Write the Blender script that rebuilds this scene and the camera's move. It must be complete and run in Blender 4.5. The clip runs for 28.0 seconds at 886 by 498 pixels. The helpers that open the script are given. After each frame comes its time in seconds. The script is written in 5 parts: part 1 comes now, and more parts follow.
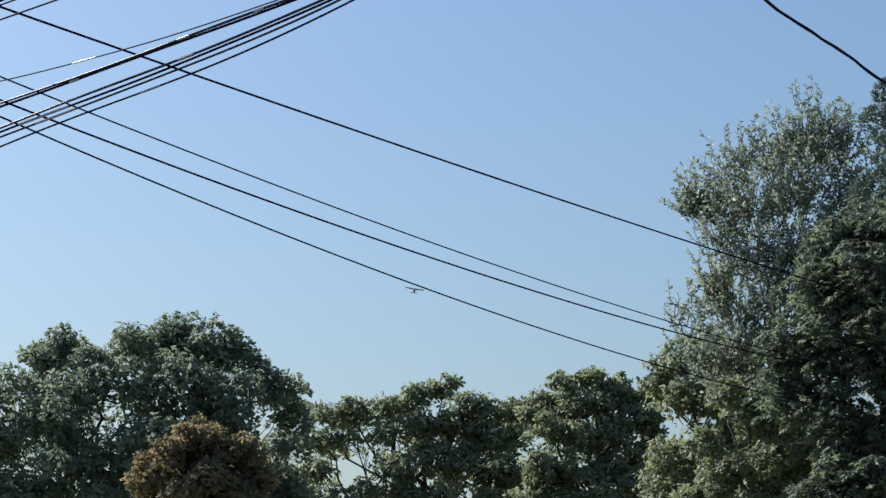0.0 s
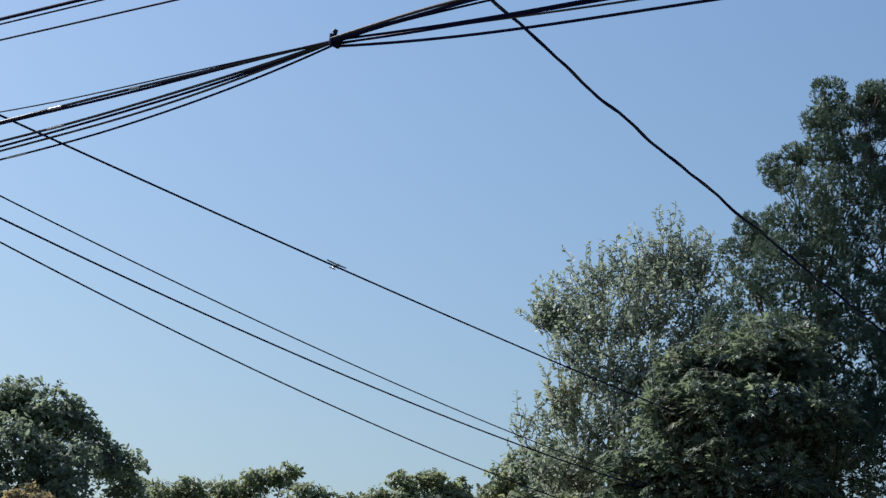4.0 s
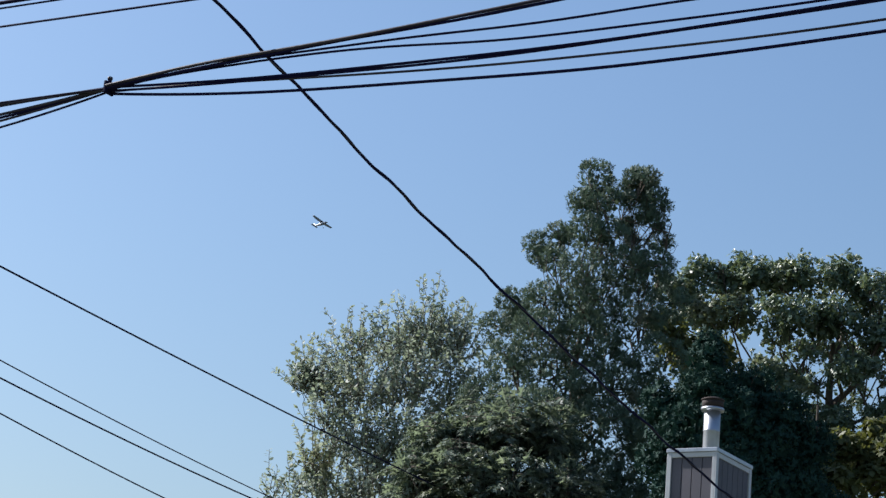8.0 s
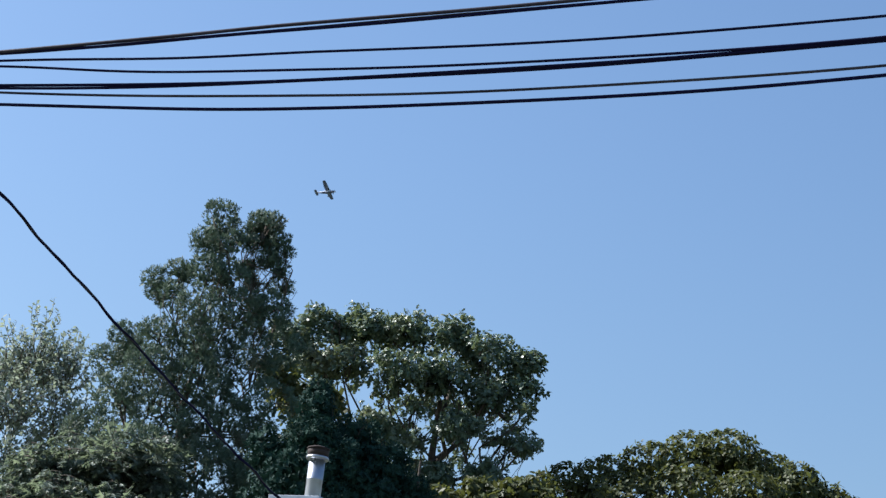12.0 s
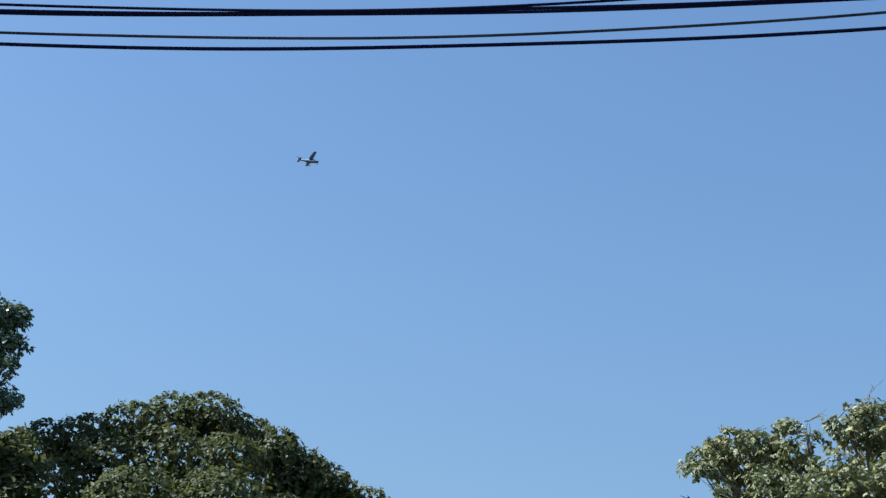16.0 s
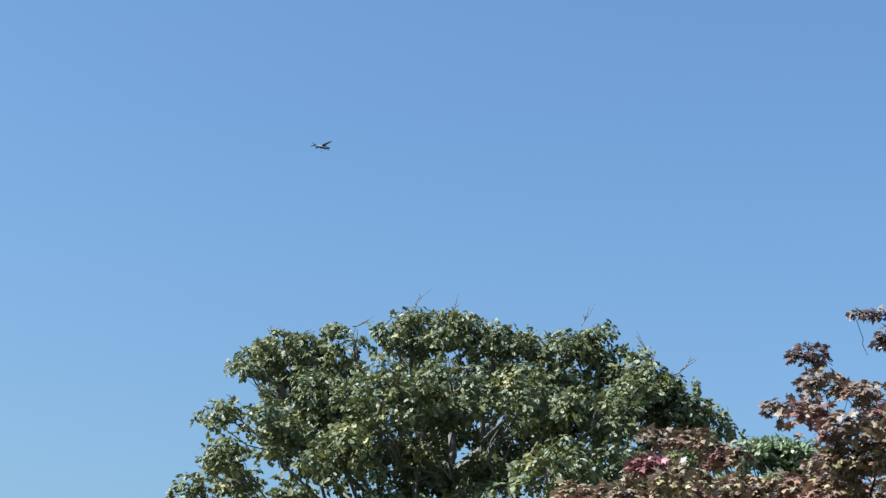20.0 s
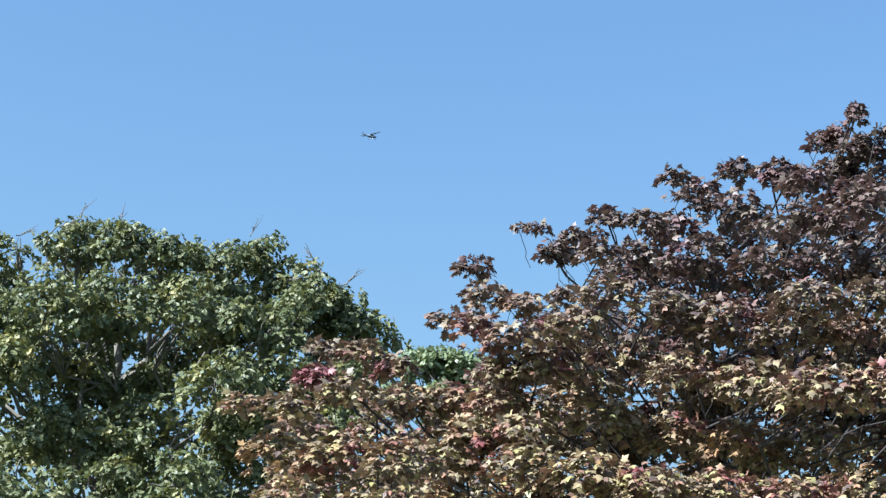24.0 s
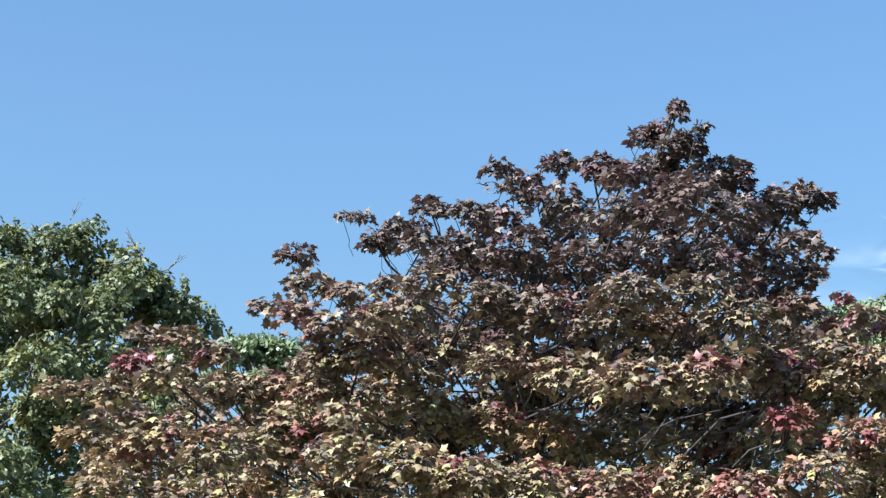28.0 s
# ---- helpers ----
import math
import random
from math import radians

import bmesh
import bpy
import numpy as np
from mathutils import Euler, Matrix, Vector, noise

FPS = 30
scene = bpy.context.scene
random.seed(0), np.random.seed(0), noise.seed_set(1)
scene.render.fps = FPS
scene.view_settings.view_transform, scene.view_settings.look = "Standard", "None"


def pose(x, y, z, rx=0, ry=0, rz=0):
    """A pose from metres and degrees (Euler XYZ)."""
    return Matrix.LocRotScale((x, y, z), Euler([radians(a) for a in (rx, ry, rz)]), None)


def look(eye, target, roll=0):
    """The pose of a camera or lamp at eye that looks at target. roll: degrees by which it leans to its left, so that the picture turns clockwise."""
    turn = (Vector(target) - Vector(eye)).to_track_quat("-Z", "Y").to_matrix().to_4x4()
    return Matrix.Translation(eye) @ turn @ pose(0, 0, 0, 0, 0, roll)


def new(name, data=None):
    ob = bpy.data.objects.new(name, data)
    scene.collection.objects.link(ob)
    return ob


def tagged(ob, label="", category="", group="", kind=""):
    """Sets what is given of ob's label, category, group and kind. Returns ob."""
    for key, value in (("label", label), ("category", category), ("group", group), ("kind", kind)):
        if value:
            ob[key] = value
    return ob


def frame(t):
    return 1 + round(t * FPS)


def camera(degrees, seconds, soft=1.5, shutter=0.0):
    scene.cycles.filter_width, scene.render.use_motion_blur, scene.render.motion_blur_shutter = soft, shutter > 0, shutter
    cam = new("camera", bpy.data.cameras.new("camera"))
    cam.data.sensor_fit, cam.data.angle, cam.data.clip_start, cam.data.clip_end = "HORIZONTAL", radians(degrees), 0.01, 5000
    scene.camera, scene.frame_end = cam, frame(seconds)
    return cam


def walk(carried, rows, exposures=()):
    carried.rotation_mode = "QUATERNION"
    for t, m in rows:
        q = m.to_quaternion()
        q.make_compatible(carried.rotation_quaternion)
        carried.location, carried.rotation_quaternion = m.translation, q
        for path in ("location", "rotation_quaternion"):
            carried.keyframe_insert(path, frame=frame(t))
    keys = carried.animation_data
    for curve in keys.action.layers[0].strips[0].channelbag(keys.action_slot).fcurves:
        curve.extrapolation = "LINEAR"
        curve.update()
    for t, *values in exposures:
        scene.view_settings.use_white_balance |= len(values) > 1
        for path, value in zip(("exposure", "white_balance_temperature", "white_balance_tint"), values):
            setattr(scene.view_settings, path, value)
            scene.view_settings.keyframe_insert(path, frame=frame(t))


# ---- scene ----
# Heading is in degrees clockwise from +Y; EYE is the camera's stand at the roadside.
EYE = Vector((0.0, 0.0, 1.6))


def heading(az, reach=1.0):
    """A level vector of that length towards the heading az."""
    return Vector((math.sin(radians(az)) * reach, math.cos(radians(az)) * reach, 0.0))


def aim(az, up, roll, lift):
    """The camera at the stand, lifted a little by the arms that hold it."""
    d = heading(az, math.cos(radians(up))) + Vector((0, 0, math.sin(radians(up))))
    e = EYE + Vector((0, 0, lift))
    return look(e, e + d, roll)


cam = camera(24.57, 28.0, soft=1.4)
walk(cam, [
    (0, aim(-0.861, 12.445, -1.190, -0.100)), (0.5, aim(-0.445, 12.981, -0.274, -0.073)), (1, aim(0.070, 13.474, 0.465, -0.045)), (1.5, aim(0.597, 13.886, 1.128, -0.039)), 
    (2, aim(1.119, 14.155, 1.717, -0.033)), (2.5, aim(1.642, 14.370, 2.184, -0.026)), (3, aim(2.135, 14.596, 2.600, -0.020)), (3.5, aim(2.647, 14.866, 2.968, -0.018)), 
    (5.5, aim(5.135, 15.824, 4.237, -0.010)), (6, aim(5.836, 16.044, 4.449, -0.008)), (6.5, aim(6.615, 16.298, 4.752, -0.006)), (7, aim(7.576, 16.634, 4.971, -0.004)), 
    (7.5, aim(8.711, 17.012, 5.123, -0.002)), (8, aim(9.954, 17.356, 5.241, 0.000)), (8.5, aim(11.201, 17.661, 5.365, 0.003)), (9, aim(12.410, 17.926, 5.483, 0.006)), 
    (9.5, aim(13.645, 18.198, 5.682, 0.009)), (10, aim(14.962, 18.489, 5.877, 0.012)), (10.5, aim(16.389, 18.798, 6.030, 0.015)), (11, aim(17.838, 19.111, 6.301, 0.018)), 
    (11.5, aim(19.347, 19.409, 6.509, 0.013)), (13.5, aim(26.505, 20.114, 6.215, -0.009)), (14, aim(28.466, 20.194, 6.067, -0.014)), (14.5, aim(30.398, 20.241, 5.798, -0.018)), 
    (15, aim(32.304, 20.241, 5.472, -0.023)), (15.5, aim(34.211, 20.169, 5.072, -0.027)), (16, aim(36.107, 20.027, 4.684, -0.031)), (16.5, aim(37.950, 19.793, 4.293, -0.036)), 
    (17, aim(39.850, 19.537, 4.103, -0.040)), (17.5, aim(41.702, 19.277, 3.960, -0.035)), (18, aim(43.444, 19.021, 3.813, -0.030)), (18.5, aim(45.086, 18.787, 3.714, -0.025)), 
    (19, aim(46.586, 18.529, 3.853, -0.020)), (19.5, aim(48.025, 18.287, 3.856, -0.015)), (20, aim(49.420, 18.079, 3.673, -0.010)), (20.5, aim(50.838, 17.868, 3.520, -0.007)), 
    (21, aim(52.237, 17.620, 3.357, -0.005)), (21.5, aim(53.615, 17.296, 2.991, -0.003)), (22, aim(54.915, 16.953, 2.565, 0.000)), (22.5, aim(56.095, 16.613, 2.164, 0.000)), 
    (24.5, aim(60.252, 15.865, 1.138, 0.000)), (25, aim(61.213, 15.815, 0.992, 0.000)), (25.5, aim(62.054, 15.777, 0.900, 0.000)), (26, aim(62.797, 15.745, 0.805, 0.000)), 
    (26.5, aim(63.394, 15.740, 0.756, 0.000)), (27, aim(63.846, 15.740, 0.758, 0.000)), (27.5, aim(64.182, 15.745, 0.869, 0.000)), (28, aim(64.435, 15.747, 0.948, 0.000))],
    exposures=[(0, 0.84, 5850, 12), (3, 0.82, 5850, 12), (8, 1.03, 5900, 13), (11, 1.18, 5800, 13), (14, 1.25, 5650, 12.5), (17, 1.12, 5400, 10), (20, 1.2, 5350, 8.5), (22, 1.36, 5350, 8), (25, 1.46, 5400, 7), (28, 1.45, 5400, 7)])

# ---- world and sun ----
SUN_AZ, SUN_EL = -54.0, 41.0
world = bpy.data.worlds.new("sky")
scene.world = world
world.use_nodes = True
wn, wl = world.node_tree.nodes, world.node_tree.links
wn.clear()
sky = wn.new("ShaderNodeTexSky")
sky.sky_type = "NISHITA"
sky.sun_disc = False
sky.sun_elevation, sky.sun_rotation = radians(SUN_EL), radians(SUN_AZ)
sky.altitude, sky.air_density, sky.dust_density, sky.ozone_density = 20.0, 1.6, 2.0, 5.0
wbg = wn.new("ShaderNodeBackground")
wbg.inputs["Strength"].default_value = 0.062
wout = wn.new("ShaderNodeOutputWorld")
wl.new(sky.outputs["Color"], wbg.inputs["Color"])
wl.new(wbg.outputs["Background"], wout.inputs["Surface"])

sun_data = bpy.data.lights.new("sun", "SUN")
sun_data.energy, sun_data.angle, sun_data.color = 5.0, radians(0.53), (1.0, 0.93, 0.82)
sun = new("sun", sun_data)
sun_from = heading(SUN_AZ, math.cos(radians(SUN_EL))) + Vector((0, 0, math.sin(radians(SUN_EL))))
sun.matrix_world = look(sun_from * 60, (0, 0, 0))


# ---- materials ----
def material(name):
    m = bpy.data.materials.new(name)
    m.use_nodes = True
    nt = m.node_tree
    return m, nt, nt.nodes["Principled BSDF"]


def mixed(nt, fac, a, b):
    n = nt.nodes.new("ShaderNodeMix")
    n.data_type = "RGBA"
    for sock, v in ((n.inputs[0], fac), (n.inputs[6], a), (n.inputs[7], b)):
        if hasattr(v, "is_output"):
            nt.links.new(v, sock)
        else:
            sock.default_value = v if isinstance(v, float) else (*v, 1.0)
    return n.outputs[2]


def noise_out(nt, scale, detail=4.0, coords="Object", low=0.35, high=0.65):
    tc = nt.nodes.new("ShaderNodeTexCoord")
    n = nt.nodes.new("ShaderNodeTexNoise")
    n.inputs["Scale"].default_value, n.inputs["Detail"].default_value = scale, detail
    nt.links.new(tc.outputs[coords], n.inputs["Vector"])
    r = nt.nodes.new("ShaderNodeMapRange")
    r.inputs["From Min"].default_value, r.inputs["From Max"].default_value = low, high
    nt.links.new(n.outputs["Fac"], r.inputs["Value"])
    return r.outputs["Result"]


def worn(name, base, dark, rough=0.6, metal=0.0, scale=6.0, bump=0.1, fine=60.0, coat=0.0, shine=0.5):
    """A plain surface with stains at one scale and grain at another."""
    m, nt, b = material(name)
    c = mixed(nt, noise_out(nt, scale), base, dark)
    c = mixed(nt, noise_out(nt, fine, 2.0, low=0.3, high=1.1), c, tuple(v * 0.75 for v in base))
    nt.links.new(c, b.inputs["Base Color"])
    b.inputs["Roughness"].default_value, b.inputs["Metallic"].default_value = rough, metal
    b.inputs["Coat Weight"].default_value = coat
    b.inputs["Specular IOR Level"].default_value = shine
    bp = nt.nodes.new("ShaderNodeBump")
    bp.inputs["Strength"].default_value, bp.inputs["Distance"].default_value = bump, 0.01
    nt.links.new(noise_out(nt, fine, 3.0, low=0.0, high=1.0), bp.inputs["Height"])
    nt.links.new(bp.outputs["Normal"], b.inputs["Normal"])
    return m


def leaf_material(name, colours, patch=None, patch_scale=0.8, patch_low=0.56, gloss=0.42, through_light=0.35, bright=1.0, glow=(0.16, 0.17, 0.02), shine=0.5, second=None, crown_shade=None, single=False):
    """Leaves: each takes its own tint; patch is a second tint that comes in whole sprays."""
    m, nt, b = material(name)
    geo = nt.nodes.new("ShaderNodeNewGeometry")
    ramp = nt.nodes.new("ShaderNodeValToRGB")
    el = ramp.color_ramp.elements
    while len(el) < len(colours):
        el.new(0.5)
    for i, c in enumerate(colours):
        el[i].position = i / (len(colours) - 1)
        el[i].color = (*(v * bright for v in c), 1.0)
    pick = nt.nodes.new("ShaderNodeObjectInfo").outputs["Random"] if single else geo.outputs["Random Per Island"]
    nt.links.new(pick, ramp.inputs["Fac"])
    c = ramp.outputs["Color"]
    if patch:
        c = mixed(nt, noise_out(nt, patch_scale, 2.0, low=patch_low, high=patch_low + 0.15), c, patch)
    if second:
        c = mixed(nt, noise_out(nt, patch_scale * 0.73, 2.0, low=0.56, high=0.72), c, second)
    if crown_shade:
        # purple leaves towards the crown's top with their shade in the colour: tint, and the heights between which they
        # come in
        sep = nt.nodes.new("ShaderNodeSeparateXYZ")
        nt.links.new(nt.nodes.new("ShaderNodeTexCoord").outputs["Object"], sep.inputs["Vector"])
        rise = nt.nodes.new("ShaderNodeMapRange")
        rise.inputs["From Min"].default_value, rise.inputs["From Max"].default_value, rise.inputs["To Max"].default_value = crown_shade[1], crown_shade[2], 0.75
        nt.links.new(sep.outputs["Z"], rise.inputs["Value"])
        c = mixed(nt, rise.outputs["Result"], c, mixed(nt, geo.outputs["Random Per Island"], crown_shade[0], tuple(v * 0.5 for v in crown_shade[0])))
    c = mixed(nt, noise_out(nt, 14.0, 2.0, low=0.35, high=0.9), c, tuple(v * 0.6 for v in colours[0]))
    nt.links.new(c, b.inputs["Base Color"])
    b.inputs["Roughness"].default_value = gloss
    b.inputs["Specular IOR Level"].default_value = shine
    tr = nt.nodes.new("ShaderNodeBsdfTranslucent")
    warm = mixed(nt, 0.5, c, glow)
    nt.links.new(warm, tr.inputs["Color"])
    mx = nt.nodes.new("ShaderNodeMixShader")
    mx.inputs["Fac"].default_value = through_light
    nt.links.new(b.outputs["BSDF"], mx.inputs[1])
    nt.links.new(tr.outputs["BSDF"], mx.inputs[2])
    nt.links.new(mx.outputs["Shader"], nt.nodes["Material Output"].inputs["Surface"])
    return m


MAPLE_BARK = worn("maple_bark", (0.055, 0.047, 0.047), (0.032, 0.028, 0.028), 0.9, scale=3.0, bump=0.8, fine=25.0)
BARK = worn("bark", (0.10, 0.08, 0.06), (0.05, 0.04, 0.03), 0.9, scale=3.0, bump=0.8, fine=25.0)
PALE_BARK = worn("pale_bark", (0.20, 0.185, 0.16), (0.12, 0.11, 0.09), 0.9, scale=3.0, bump=0.6, fine=25.0)
MAPLE_TINTS = [(0.106, 0.0757, 0.0688), (0.417, 0.327, 0.173), (0.167, 0.131, 0.0859), (0.54, 0.441, 0.233), (0.371, 0.367, 0.132), (0.472, 0.263, 0.162), (0.13, 0.0966, 0.0809), (0.495, 0.411, 0.222)]
# the crown's top gets a dark purple tint that also stands for its shade
MAPLE_LEAF = leaf_material("maple_leaf", MAPLE_TINTS,
                           patch=(0.29, 0.085, 0.088), patch_scale=1.9, patch_low=0.535, second=(0.453, 0.294, 0.134), crown_shade=((0.15, 0.115, 0.13), 4.8, 6.6), through_light=0.1, glow=(0.3, 0.15, 0.10), gloss=0.5, shine=0.42)
SINGLE_MAPLE_LEAF = leaf_material("single_maple_leaf", MAPLE_TINTS, through_light=0.1, glow=(0.3, 0.15, 0.10), gloss=0.5, shine=0.42, single=True)
OAK_LEAF = leaf_material("oak_leaf", [(0.0595, 0.0785, 0.0355), (0.0992, 0.118, 0.047), (0.0794, 0.0986, 0.0418), (0.139, 0.143, 0.0627)],
                         patch=(0.139, 0.138, 0.0575), patch_scale=0.7, patch_low=0.57, gloss=0.55, shine=0.22)
DARK_OAK_LEAF = leaf_material("dark_oak_leaf", [(0.159, 0.199, 0.153), (0.234, 0.271, 0.195), (0.191, 0.234, 0.174), (0.318, 0.327, 0.261)],
                              patch=(0.316, 0.321, 0.222), patch_scale=0.4, patch_low=0.60, through_light=0.5, gloss=0.65, shine=0.2, glow=(0.274, 0.342, 0.198))
GLOSSY_OAK_TINTS = [(0.104, 0.131, 0.0644), (0.176, 0.199, 0.0833), (0.131, 0.163, 0.0718), (0.248, 0.249, 0.108), (0.157, 0.174, 0.086), (0.209, 0.218, 0.0975)]
GLOSSY_OAK_LEAF = leaf_material("glossy_oak_leaf", GLOSSY_OAK_TINTS,
                                patch=(0.33, 0.29, 0.08), patch_scale=1.6, patch_low=0.55, gloss=0.5, shine=0.42, through_light=0.22)
SINGLE_OAK_LEAF = leaf_material("single_oak_leaf", GLOSSY_OAK_TINTS, gloss=0.5, shine=0.42, through_light=0.22, single=True)
SHADE_OAK_LEAF = leaf_material("shade_oak_leaf", [(0.088, 0.14, 0.0979), (0.131, 0.197, 0.127), (0.11, 0.173, 0.108), (0.205, 0.245, 0.175)],
                               patch=(0.234, 0.254, 0.156), patch_scale=0.5, patch_low=0.58, through_light=0.3, gloss=0.42, shine=0.5)
OLIVE_LEAF = leaf_material("olive_leaf", [(0.156, 0.197, 0.13), (0.244, 0.278, 0.168), (0.183, 0.232, 0.149), (0.296, 0.322, 0.218)],
                           patch=(0.296, 0.296, 0.168), patch_scale=0.4, patch_low=0.56, through_light=0.45, gloss=0.62, shine=0.3, glow=(0.313, 0.339, 0.139))
ORANGE_LEAF = leaf_material("turning_leaf", [(0.198, 0.185, 0.139), (0.294, 0.25, 0.154), (0.183, 0.204, 0.154), (0.24, 0.204, 0.139)], through_light=0.55, gloss=0.75, shine=0.12, glow=(0.3, 0.21, 0.06))
SILVER_LEAF = leaf_material("silver_leaf", [(0.209, 0.261, 0.19), (0.3, 0.354, 0.277), (0.54, 0.614, 0.623), (0.225, 0.276, 0.199), (0.39, 0.444, 0.399)], through_light=0.45, gloss=0.6,
                            patch=(0.207, 0.218, 0.113), patch_scale=0.6, shine=0.35, glow=(0.23, 0.265, 0.136))
PALE_LEAF = leaf_material("pale_leaf", [(0.204, 0.272, 0.133), (0.289, 0.34, 0.19), (0.246, 0.306, 0.162), (0.357, 0.391, 0.218)])
NEEDLE = leaf_material("needle", [(0.0623, 0.105, 0.077), (0.0894, 0.14, 0.0936), (0.0719, 0.121, 0.0834), (0.119, 0.155, 0.101)], patch=(0.169, 0.16, 0.114), patch_scale=0.9,
                       patch_low=0.60, through_light=0.2, gloss=0.65, shine=0.3, glow=(0.145, 0.185, 0.103))
CEDAR_SPRAY = leaf_material("cedar_spray", [(0.118, 0.159, 0.131), (0.165, 0.214, 0.164), (0.236, 0.277, 0.205)], patch=(0.22, 0.24, 0.15), patch_scale=0.7, through_light=0.4, gloss=0.5, glow=(0.248, 0.309, 0.138))
SPRUCE_NEEDLE = leaf_material("spruce_needle", [(0.0163, 0.0445, 0.0365), (0.0222, 0.0575, 0.0446), (0.0304, 0.0705, 0.0508)], through_light=0.1, gloss=0.75, shine=0.12, glow=(0.02, 0.05, 0.03))
GRASS = worn("grass", (0.07, 0.095, 0.045), (0.10, 0.095, 0.055), 0.9, scale=0.4, bump=0.6, fine=8.0)
ASPHALT = worn("asphalt", (0.055, 0.055, 0.057), (0.04, 0.04, 0.04), 0.9, scale=0.8, bump=0.5, fine=40.0)
CABLE = worn("cable_jacket", (0.010, 0.010, 0.045), (0.013, 0.012, 0.036), 0.7, scale=2.0, bump=0.15, fine=30.0, shine=0.03)
OLD_CABLE = worn("weathered_cable", (0.065, 0.058, 0.072), (0.022, 0.019, 0.030), 0.45, scale=2.0, bump=0.2, fine=30.0, shine=0.07)
# pale tone that paints the sun glints on the gathered cables
PALE_GLINT = worn("pale_glint", (0.42, 0.41, 0.45), (0.12, 0.12, 0.15), 0.45, 0.2, scale=9.0, bump=0.2, fine=60.0)
FLUE_METAL = worn("flue_metal", (0.44, 0.46, 0.50), (0.34, 0.35, 0.38), 0.36, 0.9, scale=4.0, bump=0.05)
RUST = worn("rusty_metal", (0.05, 0.034, 0.03), (0.03, 0.022, 0.02), 0.8, 0.3, scale=12.0, bump=0.3)
# greyer copy of the white trim, with the eave's shade in its colour
SHADED_TRIM = worn("shaded_trim", (0.40, 0.39, 0.43), (0.32, 0.31, 0.34), 0.55, scale=2.5, bump=0.05)
WHITE_TRIM = worn("white_trim", (0.54, 0.55, 0.57), (0.45, 0.45, 0.47), 0.5, scale=2.5, bump=0.05)
GREY_SIDING = worn("grey_siding", (0.105, 0.097, 0.118), (0.082, 0.077, 0.096), 0.7, scale=2.0, bump=0.15, fine=40.0)
RUST_SHINGLE = worn("brown_shingle", (0.12, 0.08, 0.065), (0.08, 0.055, 0.05), 0.9, scale=5.0, bump=0.4, fine=50.0)
SHINGLE = worn("shingle", (0.07, 0.068, 0.068), (0.045, 0.045, 0.047), 0.9, scale=3.0, bump=0.5, fine=50.0)
PLANE_WHITE = worn("aircraft_white", (0.66, 0.72, 0.84), (0.58, 0.64, 0.76), 0.3, scale=1.0, bump=0.02, coat=0.3)
PLANE_GREY = worn("aircraft_grey", (0.07, 0.10, 0.24), (0.055, 0.08, 0.19), 0.35, scale=1.0, bump=0.02)
PLANE_TRIM = worn("aircraft_blue_stripe", (0.05, 0.07, 0.14), (0.04, 0.05, 0.1), 0.35, scale=1.0, bump=0.02)
PLANE_GLASS = worn("aircraft_glass", (0.03, 0.035, 0.04), (0.02, 0.02, 0.025), 0.08, scale=1.0, bump=0.0)
RUBBER = worn("rubber", (0.02, 0.02, 0.02), (0.03, 0.03, 0.03), 0.85, scale=5.0)


# ---- mesh helpers ----
def part(name, bm, mat, parent, label="", smooth=False):
    me = bpy.data.meshes.new(name)
    bm.to_mesh(me)
    bm.free()
    me.materials.append(mat)
    if smooth:
        me.polygons.foreach_set("use_smooth", [True] * len(me.polygons))
    ob = new(name, me)
    ob.parent = parent
    if label:
        ob["label"] = label
    return ob


def array_part(name, verts, polys, size, mat, parent, label="", smooth=False):
    """One mesh from arrays; every face has the same number of corners."""
    me = bpy.data.meshes.new(name)
    me.vertices.add(len(verts))
    me.vertices.foreach_set("co", np.ascontiguousarray(verts, dtype=np.float32).ravel())
    flat = np.ascontiguousarray(polys, dtype=np.int32).ravel()
    me.loops.add(len(flat))
    me.loops.foreach_set("vertex_index", flat)
    me.polygons.add(len(flat) // size)
    me.polygons.foreach_set("loop_start", np.arange(0, len(flat), size, dtype=np.int32))
    me.update(calc_edges=True)
    me.materials.append(mat)
    if smooth:
        me.polygons.foreach_set("use_smooth", [True] * len(me.polygons))
    ob = new(name, me)
    ob.parent = parent
    if label:
        ob["label"] = label
    return ob


def box(bm, x0, y0, z0, x1, y1, z1, bevel=0.0):
    r = bmesh.ops.create_cube(bm, size=1.0, matrix=Matrix.Translation(((x0 + x1) / 2, (y0 + y1) / 2, (z0 + z1) / 2)) @ Matrix.Diagonal((x1 - x0, y1 - y0, z1 - z0, 1)))
    if bevel:
        es = list({e for v in r["verts"] for e in v.link_edges})
        bmesh.ops.bevel(bm, geom=es, offset=bevel, segments=2, affect="EDGES", profile=0.5)


def rings(stations, sides=16):
    """A bmesh skin over rings: stations are (centre, u axis, v axis)."""
    bm = bmesh.new()
    rows = []
    for c, u, v in stations:
        c, u, v = Vector(c), Vector(u), Vector(v)
        rows.append([bm.verts.new(c + u * math.cos(2 * math.pi * i / sides) + v * math.sin(2 * math.pi * i / sides)) for i in range(sides)])
    for a, b in zip(rows, rows[1:]):
        for i in range(sides):
            bm.faces.new((a[i], a[(i + 1) % sides], b[(i + 1) % sides], b[i]))
    bm.faces.new(rows[0][::-1])
    bm.faces.new(rows[-1])
    bmesh.ops.recalc_face_normals(bm, faces=bm.faces)
    return bm


